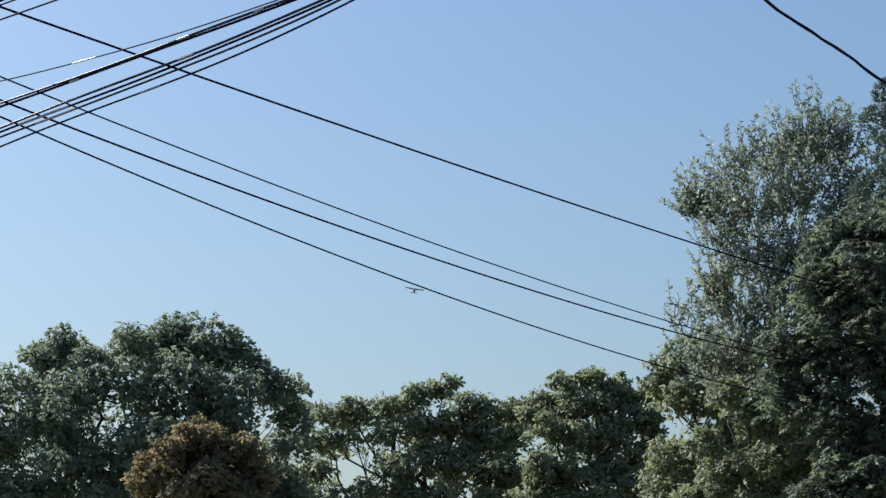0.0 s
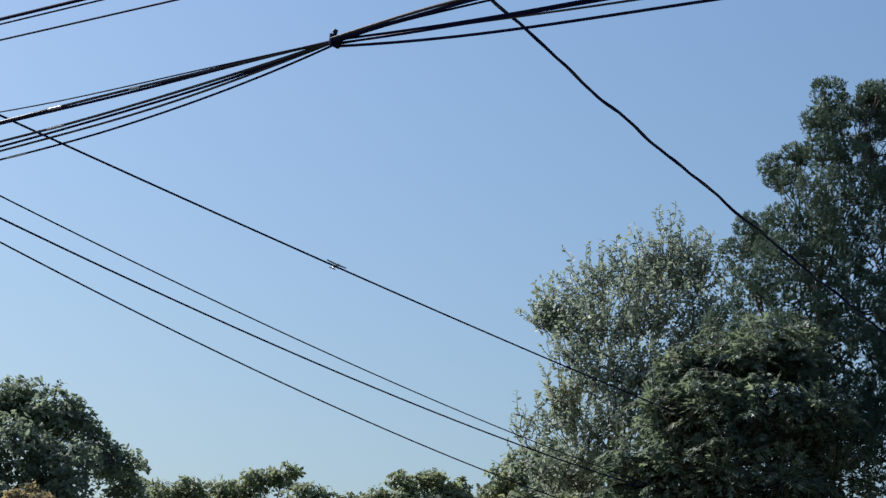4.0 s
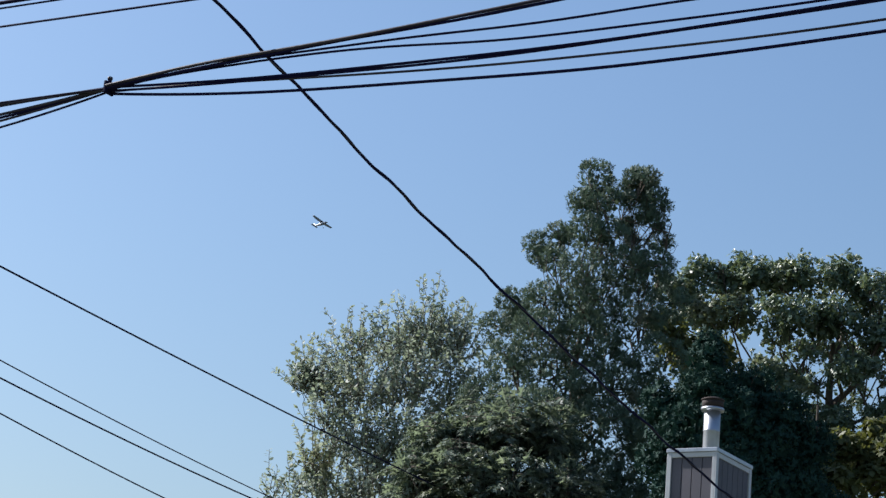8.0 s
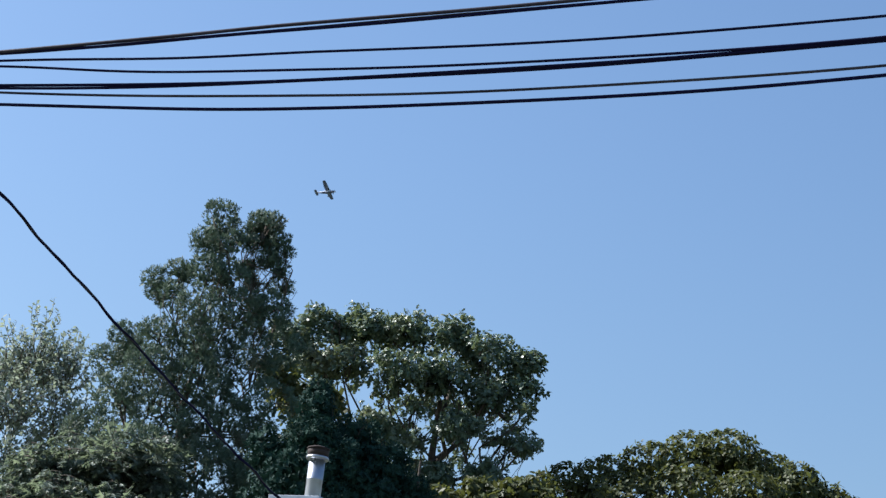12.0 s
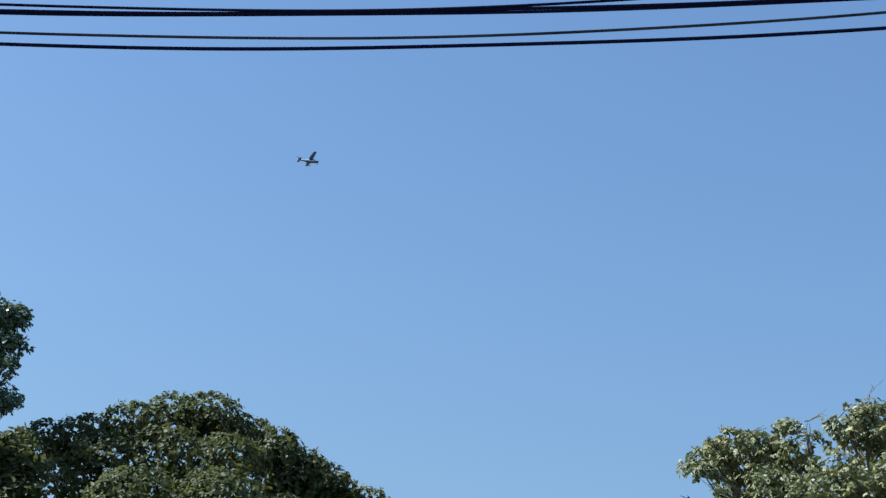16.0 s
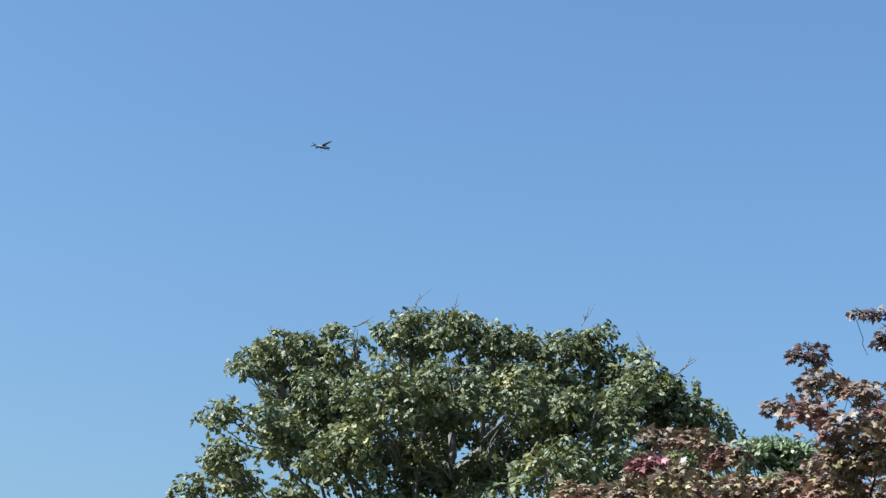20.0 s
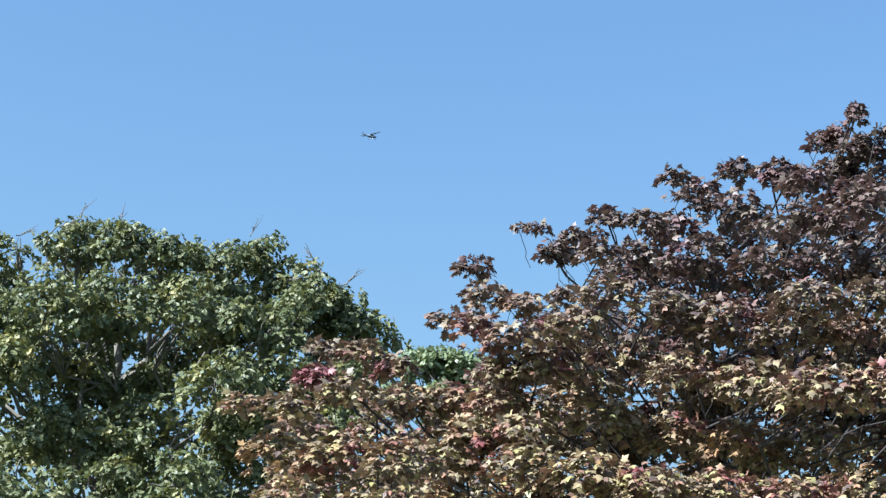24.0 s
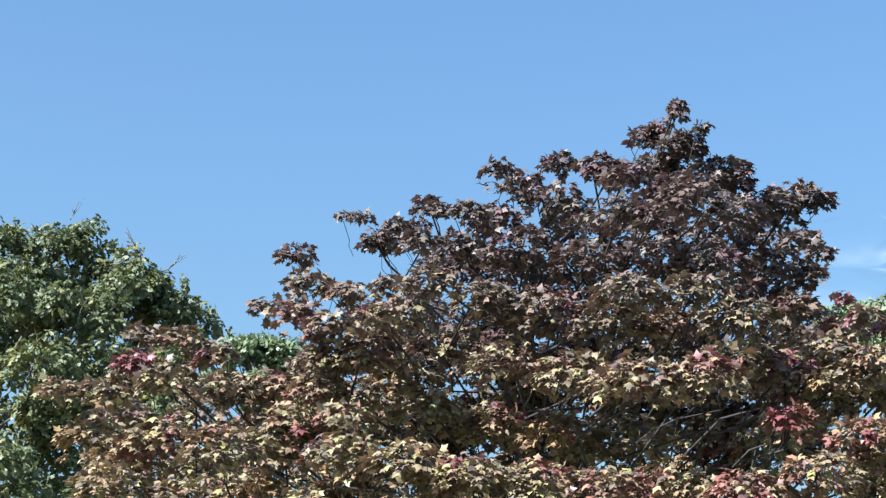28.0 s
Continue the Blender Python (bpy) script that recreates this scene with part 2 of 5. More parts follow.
def tube_arrays(points, radii, sides=6):
    """Vertices and quads of a round, tapering tube along points."""
    p = np.asarray(points, float)
    t = np.gradient(p, axis=0)
    t /= np.linalg.norm(t, axis=1)[:, None] + 1e-9
    ref = np.where(np.abs(t[:, 2:3]) > 0.9, [[1.0, 0, 0]], [[0, 0, 1.0]])
    u = np.cross(t, ref)
    u /= np.linalg.norm(u, axis=1)[:, None] + 1e-9
    v = np.cross(t, u)
    a = np.arange(sides) * 2 * np.pi / sides
    r = np.asarray(radii, float)[:, None, None]
    ring = p[:, None] + r * (np.cos(a)[None, :, None] * u[:, None] + np.sin(a)[None, :, None] * v[:, None])
    n = len(p)
    i, j = np.meshgrid(np.arange(n - 1), np.arange(sides), indexing="ij")
    k = (j + 1) % sides
    q = np.stack([i * sides + j, i * sides + k, (i + 1) * sides + k, (i + 1) * sides + j], -1).reshape(-1, 4)
    return ring.reshape(-1, 3), q


def joined(tubes):
    vs, qs, at = [], [], 0
    for v, q in tubes:
        vs.append(v)
        qs.append(q + at)
        at += len(v)
    return np.concatenate(vs), np.concatenate(qs)


# ---- leaves ----
def mirrored(mid, side, tris):
    """A leaf folded along its midrib. mid and side are (along, across, lift); tris index mid first, then side."""
    n, k = len(mid), len(side)
    v = list(mid) + list(side) + [(x, -y, z) for x, y, z in side]
    f = list(tris) + [tuple(i if i < n else i + k for i in t)[::-1] for t in tris]
    return np.array(v, float), np.array(f, int)


MAPLE_SHAPE = mirrored([(0, 0, 0), (1, 0, -0.26)], [(-0.12, 0.42, -0.16), (0.17, 0.28, -0.04), (0.48, 0.58, -0.22), (0.54, 0.27, -0.08)],
                       [(0, 3, 2), (0, 5, 3), (3, 5, 4), (0, 1, 5)])
OAK_SHAPE = mirrored([(0, 0, 0), (1, 0, -0.2)], [(0.33, 0.24, -0.06), (0.47, 0.12, 0.01), (0.68, 0.27, -0.13)], [(0, 3, 2), (0, 1, 3), (3, 1, 4)])
SMALL_SHAPE = mirrored([(0, 0, 0), (1, 0, -0.18)], [(0.30, 0.22, -0.04), (0.68, 0.23, -0.10)], [(0, 3, 2), (0, 1, 3)])
CORE_SHAPE = mirrored([(0, 0, 0), (1, 0, -0.1)], [(0.42, 0.34, -0.07)], [(0, 1, 2)])
# scale-leaf fan and flat needle frond: short fingers that spread from one point
FAN_SHAPE = (np.array([(0, 0, 0), (0.62, 0.50, 0.10), (0.44, 0.16, 0.02), (1.0, 0.12, 0.0), (1.0, -0.14, 0.05), (0.46, -0.18, -0.02), (0.66, -0.52, 0.08)], float),
             np.array([(0, 2, 1), (0, 4, 3), (0, 6, 5), (0, 5, 2)], int))
FROND_SHAPE = (np.array([(0, 0, 0), (1.0, 0.0, -0.12), (0.25, 0.34, -0.04), (0.30, 0.05, 0.0), (0.55, 0.36, -0.10), (0.60, 0.04, -0.03), (0.25, -0.34, -0.04), (0.30, -0.05, 0.0), (0.55, -0.36, -0.10), (0.60, -0.04, -0.03)], float),
               np.array([(0, 3, 2), (3, 5, 4), (7, 6, 0), (9, 8, 7), (3, 7, 0), (5, 9, 3), (3, 9, 7), (5, 1, 9)], int))


def unit(a):
    return a / (np.linalg.norm(a, axis=1)[:, None] + 1e-9)


def lay(shape, c, ax, n, k):
    """One leaf of that shape at each place c, along ax, its upper side towards n, k long."""
    sv, sf = shape
    ax = unit(ax)
    n = unit(n - ax * (ax * n).sum(1)[:, None])
    sd = np.cross(n, ax)
    v = c[:, None] + k[:, None, None] * (sv[None, :, 0:1] * ax[:, None] + sv[None, :, 1:2] * sd[:, None] + sv[None, :, 2:3] * n[:, None])
    f = sf[None] + (np.arange(len(c)) * len(sv))[:, None, None]
    return v.reshape(-1, 3), f.reshape(-1, 3)


def over_ball(rng, m, loose=0.12):
    """m directions spread evenly over a ball."""
    i = np.arange(m) + 0.5
    cz = 1 - 2 * i / m
    ph = i * 2.39996 + rng.uniform(0, 6.28)
    s = np.sqrt(1 - cz * cz)
    return unit(np.stack([s * np.cos(ph), s * np.sin(ph), cz], 1) + rng.normal(size=(m, 3)) * loose)


UP = np.array([0, 0, 1.0])


def around(rng, o):
    """A random direction square to each o."""
    e = rng.normal(size=o.shape)
    return unit(e - o * (e * o).sum(1)[:, None])


def tufts(rng, lobes, shape, size, gap, per=7, droop=0.5, lift=0.4, flat=0.85, under=0.3, holes=0.08, ragged=0.10, fill=1.2, spread=0.9, jitter=0.35, core=1.0, split=0.42, parts=10, clump=(0.36, 0.54), scatter=0.5, outward=0.35):
    """Broad leaves in rosettes at the twigs' ends, on small rounded clumps that make up each lobe; plainer leaves inside."""
    got, whole, lobes = [], lobes, []
    for x, y, z, r, dens in whole:
        if r < split:
            lobes.append((x, y, z, r, dens))
            continue
        for d in over_ball(rng, parts, 0.25):
            if rng.random() < 0.9 and d[2] > -0.75:
                k = r * rng.uniform(*clump)
                c = np.array([x, y, z]) + d * (r - k) * rng.uniform(0.9, 1.12) * np.array([1, 1, 0.9])
                lobes.append((*c, k, dens))
        lobes.append((x, y, z, r * 0.6, 0.35 * dens))
    for x, y, z, r, dens in lobes:
        mid = np.array([x, y, z])
        m = max(4, int(4 * np.pi * r * r * dens / gap ** 2))
        d = over_ball(rng, m)
        d = d[((d[:, 2] > -0.35) | (rng.random(m) < under)) & (rng.random(m) > holes) & ((d[:, 1] < 0.3) | (rng.random(m) < 0.4))]
        if not len(d):
            continue
        rs = max(r - 0.4 * size, 0.45 * r)
        c = mid + d * (rs * (1 + ragged * np.clip(rng.normal(size=len(d)), -2.2, 1.6)))[:, None] * np.array([1, 1, flat])
        k = rng.integers(max(2, int(per * 0.6)), int(per * 1.4) + 1, len(d))
        c, o, dd = np.repeat(c, k, 0), np.repeat(unit(d + UP * lift), k, 0), np.repeat(d * np.array([1, 1, 0.3]), k, 0)
        big = np.repeat(rng.uniform(0.8, 1.15, len(d)), k) * size * rng.uniform(0.65, 1.15, len(c))
        ax = unit(o * rng.uniform(0.05, 0.7, (len(c), 1)) + around(rng, o) * spread + dd * outward - UP * droop * rng.uniform(0.4, 1.5, (len(c), 1)))
        n = o + rng.normal(size=c.shape) * jitter
        got.append(lay(shape, c + o * (rng.uniform(-0.5, 0.25, len(c)) * size)[:, None] + around(rng, o) * (rng.uniform(0, scatter, len(c)) * size)[:, None], ax, n, big))
        q = int(fill * len(d))
        if q:
            e = unit(rng.normal(size=(q, 3)))
            p = mid + e * (rs * 0.62 * rng.random(q) ** 0.5)[:, None] * np.array([1, 1, flat])
            got.append(lay(CORE_SHAPE, p, rng.normal(size=(q, 3)), rng.normal(size=(q, 3)) + UP, size * core * rng.uniform(0.7, 1.3, q)))
    return got, []


def plumes(rng, lobes, size, gap, plume=0.16, per=46, tall=1.35, upright=0.7, holes=0.1, under=0.5, fill=10):
    """Scale-leaved sprays in small rounded plumes."""
    got = []
    for x, y, z, r, dens in lobes:
        mid = np.array([x, y, z])
        m = max(3, int(4 * np.pi * r * r * dens / gap ** 2))
        d = over_ball(rng, m, 0.2)
        d = d[((d[:, 2] > -0.4) | (rng.random(m) < under)) & (rng.random(m) > holes) & ((d[:, 1] < 0.3) | (rng.random(m) < 0.4))]
        pr = plume * rng.uniform(0.6, 1.3, len(d))
        c = mid + d * np.maximum(r - 0.75 * pr, 0.3 * r)[:, None] * rng.uniform(0.88, 1.04, (len(d), 1))
        k = (per * (pr / plume) ** 2).astype(int) + 4
        cc, rr = np.repeat(c, k, 0), np.repeat(pr, k)
        e = unit(rng.normal(size=cc.shape) + np.repeat(d, k, 0) * 0.5 + UP * 0.2)
        p = cc + e * (rr * (0.45 + 0.45 * rng.random(len(rr)) ** 0.6))[:, None] * np.array([1, 1, tall])
        ax = unit(around(rng, e) * 0.8 + UP * upright + e * 0.3)
        got.append(lay(FAN_SHAPE, p, ax, e + rng.normal(size=e.shape) * 0.3, size * rng.uniform(0.6, 1.2, len(p))))
        q = fill * len(d)
        e = unit(rng.normal(size=(q, 3)))
        p = mid + e * (r * 0.7 * rng.random(q) ** 0.5)[:, None]
        got.append(lay(CORE_SHAPE, p, rng.normal(size=(q, 3)), rng.normal(size=(q, 3)), size * 1.6 * rng.uniform(0.6, 1.2, q)))
    return got, []


def tiers(rng, lobes, size, fronds=16, per=34, sag=0.5, forward=0.35, wide=0.42, fill=60):
    """Flat layered boughs of needles that sag towards their tips."""
    got, woody = [], []
    for x, y, z, r, dens in lobes:
        mid = np.array([x, y, z])
        for _ in range(max(3, int(fronds * dens))):
            h = rng.uniform(-0.85, 0.9)
            ln = r * 1.12 * math.sqrt(max(0.12, 1 - h * h)) * rng.uniform(0.75, 1.1)
            a = rng.uniform(0, 2 * math.pi)
            d = unit(np.array([[math.cos(a), math.sin(a) - forward, 0.0]]))[0]
            sd = np.cross(UP, d)
            s = np.sqrt(rng.random(int(per * ln / 0.6) + 6))
            side = np.where(rng.random(len(s)) < 0.5, -1.0, 1.0)
            w = wide * ln * (1.08 - s) * rng.random(len(s)) * side
            way = lambda q: mid + d * (ln * q)[:, None] + UP * (h * r + ln * (0.22 * q - sag * q * q))[:, None]
            p = way(s) + sd * w[:, None] - UP * (np.abs(w) * 0.35)[:, None] + rng.normal(size=(len(s), 3)) * 0.015
            ax = d * 0.8 + sd * (side * 0.7)[:, None] - UP * (0.15 + 0.5 * s)[:, None] + rng.normal(size=p.shape) * 0.15
            got.append(lay(FROND_SHAPE, p, ax, np.repeat(UP[None], len(s), 0) + rng.normal(size=p.shape) * 0.3 - d * 0.1, size * rng.uniform(0.6, 1.25, len(s))))
            woody.append(tube_arrays(way(np.linspace(0, 0.85, 5)), np.linspace(0.012, 0.004, 5), 4))
        q = int(fill * r * r * 4)
        e = unit(rng.normal(size=(q, 3)))
        got.append(lay(FROND_SHAPE, mid + e * (r * 0.7 * rng.random(q) ** 0.5)[:, None], e, UP + rng.normal(size=(q, 3)) * 0.4, size * 1.5 * rng.uniform(0.7, 1.2, q)))
    return got, woody


def shoots(rng, lobes, shape, size, per_m2=16, long=1.25, step=0.04, upright=1.15, fill=12):
    """Thin upright shoots with small leaves along them, and air between."""
    got, woody = [], []
    for x, y, z, r, dens in lobes:
        mid = np.array([x, y, z])
        for d in over_ball(rng, max(5, int(per_m2 * 4 * r * r * dens * 1.6)), 0.3):
            ln = long * rng.uniform(0.55, 1.1)
            a0 = mid + d * (r * rng.uniform(0.25, 0.75))
            way = unit((d * 0.8 + UP * upright + rng.normal(size=3) * 0.22)[None])[0]
            b0 = a0 + way * ln
            over = np.linalg.norm(b0 - mid) - (r + (rng.uniform(0.25, 0.8) if rng.random() < 0.5 else 0.05))
            if over > 0:
                b0 = b0 - way * min(over, ln * 0.6)
            pts = bent(rng, a0, b0, 5, 0.05)
            woody.append(tube_arrays(pts, np.linspace(0.010, 0.0035, 5), 4))
            m = max(4, int(np.linalg.norm(b0 - a0) / step))
            s = np.linspace(0.12, 1.0, m)
            p = np.stack([np.interp(s, np.linspace(0, 1, 5), pts[:, j]) for j in range(3)], 1)
            e = around(rng, np.repeat(way[None], m, 0))
            ax = way * 0.55 + e * 0.8 - UP * 0.25 * rng.random((m, 1))
            got.append(lay(shape, p, ax, way + rng.normal(size=(m, 3)) * 0.8, size * rng.uniform(0.6, 1.2, m)))
        q = int(fill * 4 * r * r)
        if q:
            e = unit(rng.normal(size=(q, 3)))
            got.append(lay(shape, mid + e * (r * 0.75 * rng.random(q) ** 0.5)[:, None], rng.normal(size=(q, 3)), rng.normal(size=(q, 3)), size * rng.uniform(0.7, 1.2, q)))
    return got, woody


def bent(rng, a, b, steps=7, sway=0.06, lift=0.0):
    """A branch's way from a to b, a little crooked."""
    a, b = np.asarray(a, float), np.asarray(b, float)
    s = np.linspace(0, 1, steps)[:, None]
    w = rng.normal(size=(steps, 3)) * np.linalg.norm(b - a) * sway
    w[0] = w[-1] = 0
    p = a + (b - a) * s + w * np.sin(np.pi * s)
    p[:, 2] += lift * np.sin(np.pi * s[:, 0])
    return p


def tree(name, label, az, reach, boughs, leaf, seed, foliage, bark=None, trunk=0.25, twigs=4, back=0.6, fork=0.35, leaf_name="foliage",
         bare=0, trunks=1, category="tree", grow=1.08, limb=0.3, deep=(), stem=0.0, knit=0.7, **habit):
    """A tree that stands reach metres off at heading az. boughs: lists of lobes (across, height, towards the road, radius); foliage lays the leaves on them."""
    rng = np.random.default_rng(seed)
    bark = bark or BARK
    root = tagged(new(name), label, category)
    root.matrix_world = Matrix.Translation(heading(az, reach)) @ pose(0, 0, 0, 0, 0, -az)
    boughs = [[(x, z, t, r * grow * rng.uniform(0.94, 1.06)) for x, z, t, r in b] for b in boughs]
    main = [len(b) for b in boughs]
    for b in boughs:
        # smaller boughs, set a little back, that knit neighbours together
        for x, z, t, r in list(b) if knit else ():
            near = sorted(b, key=lambda q: (q[0] - x) ** 2 + (q[1] - z) ** 2)[1:3]
            for x2, z2, t2, r2 in near:
                if math.hypot(x2 - x, z2 - z) > 1.25 * (r + r2):
                    continue
                k = rng.uniform(0.35, 0.65)
                b.append((x + (x2 - x) * k + rng.normal() * r * 0.12, z + (z2 - z) * k - abs(rng.normal()) * r * 0.2, t + (t2 - t) * k - rng.uniform(0.1, 0.8) * r, (r + r2) * 0.5 * rng.uniform(0.5, 0.75)))
    boughs += [list(b) for b in deep]
    main += [0] * len(deep)
    every = [(x, -t, z, r) for b in boughs for x, z, t, r in b]
    top = max(z + r for x, y, z, r in every)
    cx = sum(q[0] for q in every) / len(every)
    for k in range(trunks):
        fx = cx * 0.5 + (k - (trunks - 1) / 2) * 1.4
        tip = (cx + (k - (trunks - 1) / 2) * 1.8, stem + 0.1, top * 0.86)
        way = bent(rng, (fx, stem, -0.1), tip, 12, 0.012)
        v, q = tube_arrays(way, np.linspace(trunk, trunk * 0.16, 12), 10)
        array_part("trunk", v, q, 4, bark, root, smooth=True)
    small = []
    for i, b in enumerate(boughs):
        lobes = []
        for j, (x, z, t, r) in enumerate(b):
            y = -t
            lobes.append((x, y, z, r, 1.0 if j < main[i] else knit if main[i] else 0.85))
            if back and main[i]:
                lobes.append((x * 0.94, abs(y) * 0.8 + r * 0.9, z - 0.2 * r, r, back))
            at = max(top * fork, z - abs(x - cx) * 0.7 - r * 2.0)
            at = min(at, top * rng.uniform(0.5, 0.8))
            start = (cx * (0.5 + 0.5 * at / top), stem + 0.05, at)
            way = bent(rng, start, (x, y, z + 0.2 * r), 8, 0.075, -0.04 * abs(x - cx))
            tube = tube_arrays(way, np.linspace(max(0.015, trunk * limb), 0.01, 8), 6)
            if j < main[i] and j % 3 == 0:
                array_part("limb", *tube, 4, bark, root, smooth=True)
            elif j < main[i] and j % 3 == 1 and r > 0.25:
                small.append(tube)
            for _ in range(twigs if j < main[i] else 1):
                d = unit(rng.normal(size=(1, 3)))[0]
                d[2] = abs(d[2])
                small.append(tube_arrays(bent(rng, way[rng.integers(5, 8)], np.array([x, y, z]) + d * r * 0.85, 5, 0.07), np.linspace(min(0.022, r * 0.04), 0.004, 5), 4))
        for x, y, z, r, _ in lobes[::2][:bare]:
            if z + r > 0.8 * top:
                a0 = np.array([x + rng.normal() * r * 0.3, y, z + r * 0.7])
                b0 = a0 + np.array([rng.normal() * 0.16, rng.normal() * 0.16, rng.uniform(0.12, 0.24)])
                small.append(tube_arrays(bent(rng, a0, b0, 6, 0.08), np.linspace(0.012, 0.004, 6), 4))
                for at in (0.55, 0.3, 0.4):
                    small.append(tube_arrays(bent(rng, a0 + (b0 - a0) * at, b0 + rng.normal(size=3) * 0.08, 4, 0.05), np.linspace(0.008, 0.003, 4), 4))
        got, woody = foliage(rng, lobes, **habit)
        small += woody
        tagged(array_part(leaf_name, *joined(got), 3, leaf, root), kind="stuff")
    if small:
        tagged(array_part("twig_work", *joined(small), 4, bark, root, smooth=True), kind="stuff")
    return root


# ---- ground ----
def grounds():
    bm = bmesh.new()
    bmesh.ops.create_grid(bm, x_segments=60, y_segments=60, size=2500)
    bmesh.ops.translate(bm, vec=(0, 0, -0.02), verts=bm.verts)
    g = part("ground", bm, GRASS, None)
    tagged(g, "mown green and straw-coloured grass around the houses", "ground", kind="structure")
    bm = bmesh.new()
    box(bm, -400, -3.6, -0.3, 400, 3.6, 0.0)
    r = part("road", bm, ASPHALT, None)
    r.matrix_world = Matrix.Translation(heading(43, 5.6)) @ pose(0, 0, 0, 0, 0, -43)
    tagged(r, "worn grey asphalt street beside the lawns", "road", kind="structure")


grounds()


# ---- house with the boxed chimney; x runs along the street, y away from it ----
def house():
    turn = pose(0, 0, 0, 0, 0, -43)
    h = tagged(new("house"), "grey house with white gutter and low shingled roof", "house")
    h.matrix_world = turn @ Matrix.Translation((-8.3, 30.0, 0))
    ox, oy = -8.3, 30.0

    def lx(x):
        return x - ox

    def ly(y):
        return y - oy

    x0, x1, yf, yb, eave = -11.9, -4.62, 26.9, 35.0, 7.2
    bm = bmesh.new()
    box(bm, lx(x0 + 0.35), ly(yf + 0.45), -0.1, lx(x1 - 0.35), ly(yb - 0.45), eave - 0.147)
    for v in bm.verts:
        if v.co.z > 1 and v.co.y > 0:
            v.co.z = eave - 0.15 * (yb - yf) - 0.12
    part("wall", bm, GREY_SIDING, h)
    # board-and-batten strips on the front wall
    for i in range(15):
        bm = bmesh.new()
        bx = lx(x0 + 0.55 + i * 0.45)
        box(bm, bx, ly(yf + 0.415), 0.3, bx + 0.045, ly(yf + 0.452), eave - 0.26, 0.004)
        part("batten", bm, GREY_SIDING, h)
    rise = -0.15
    zb = eave + rise * (yb - yf)
    bm = bmesh.new()
    vs = []
    for z_off in (0.0, -0.10):
        for xx, yy, zz in ((x0, yf + 0.02, eave), (x1, yf + 0.02, eave), (x1, yb, zb), (x0, yb, zb)):
            vs.append(bm.verts.new((lx(xx), ly(yy), zz + z_off)))
    for q in ((0, 1, 2, 3), (7, 6, 5, 4), (0, 4, 5, 1), (1, 5, 6, 2), (2, 6, 7, 3), (3, 7, 4, 0)):
        bm.faces.new([vs[k] for k in q])
    roof = part("roof", bm, SHINGLE, h, "dark grey asphalt shingle roof slope")
    for i in range(36):
        bm = bmesh.new()
        ya, yc = yf + (yb - yf) * i / 36, yf + (yb - yf) * (i + 1) / 36
        za, zc = eave + rise * (ya - yf), eave + rise * (yc - yf)
        a = [bm.verts.new(p) for p in ((lx(x0), ly(ya), za + 0.003), (lx(x1), ly(ya), za + 0.003), (lx(x1), ly(yc), zc + 0.014), (lx(x0), ly(yc), zc + 0.014))]
        b = [bm.verts.new(v.co - Vector((0, 0, 0.014))) for v in a]
        bm.faces.new(a)
        for k in range(4):
            bm.faces.new((a[k], b[k], b[(k + 1) % 4], a[(k + 1) % 4]))
        part("shingle_course", bm, SHINGLE, roof)
    # gutter: an open K-shaped trough along the front eave
    bm = bmesh.new()
    prof = [(0.0, 0.0), (0.0, -0.12), (-0.07, -0.12), (-0.085, -0.08), (-0.12, -0.045), (-0.12, 0.0), (-0.11, 0.0), (-0.11, -0.04), (-0.075, -0.075), (-0.06, -0.11), (-0.01, -0.11), (-0.01, 0.0)]
    ends = [[bm.verts.new((lx(xx), ly(yf) + py, eave + 0.0 + pz)) for py, pz in prof] for xx in (x0, x1 + 0.02)]
    n = len(prof)
    for k in range(n):
        bm.faces.new((ends[0][k], ends[0][(k + 1) % n], ends[1][(k + 1) % n], ends[1][k]))
    bm.faces.new(ends[0][::-1]), bm.faces.new(ends[1])
    part("gutter", bm, SHADED_TRIM, h, "white aluminium gutter, its shade put in as pale grey")
    bm = bmesh.new()
    box(bm, lx(x0 - 0.01), ly(yf - 0.025), eave + 0.006, lx(x1 + 0.015), ly(yf + 0.16), eave + 0.022, 0.004)
    part("starter_course", bm, RUST_SHINGLE, h, "brown shingle edge over the gutter")
    bm = bmesh.new()
    box(bm, lx(x0), ly(yf + 0.002), eave - 0.145, lx(x1), ly(yf + 0.03), eave - 0.105, 0.003)
    part("fascia", bm, WHITE_TRIM, h)
    bm = bmesh.new()
    box(bm, lx(x0), ly(yf + 0.032), eave - 0.145, lx(x1), ly(yf + 0.45), eave - 0.13)
    part("soffit", bm, SHADED_TRIM, h)
    for xx in (x0, x1 - 0.025):
        for ya, yc, za, zc in ((yf + 0.03, yb, eave, zb),):
            bm = bmesh.new()
            vs = [bm.verts.new((lx(xx) + dx, ly(yy), zz)) for dx in (-0.004, 0.029) for yy, zz in ((ya, za - 0.26), (yc, zc - 0.26), (yc, zc - 0.104), (ya, za - 0.104))]
            for q in ((3, 2, 1, 0), (4, 5, 6, 7), (0, 1, 5, 4), (1, 2, 6, 5), (2, 3, 7, 6), (3, 0, 4, 7)):
                bm.faces.new([vs[k] for k in q])
            part("rake_board", bm, WHITE_TRIM, h)
    # plumbing vent on the roof
    vx, vy = lx(-5.74), ly(28.0)
    vz = eave + rise * (28.0 - yf)
    v, q = tube_arrays([(vx, vy, vz - 0.1), (vx, vy, vz + 0.1), (vx, vy, 7.63)], [0.062, 0.062, 0.062], 14)
    array_part("vent_pipe", v, q, 4, WHITE_TRIM, h, "white plastic vent pipe", True)

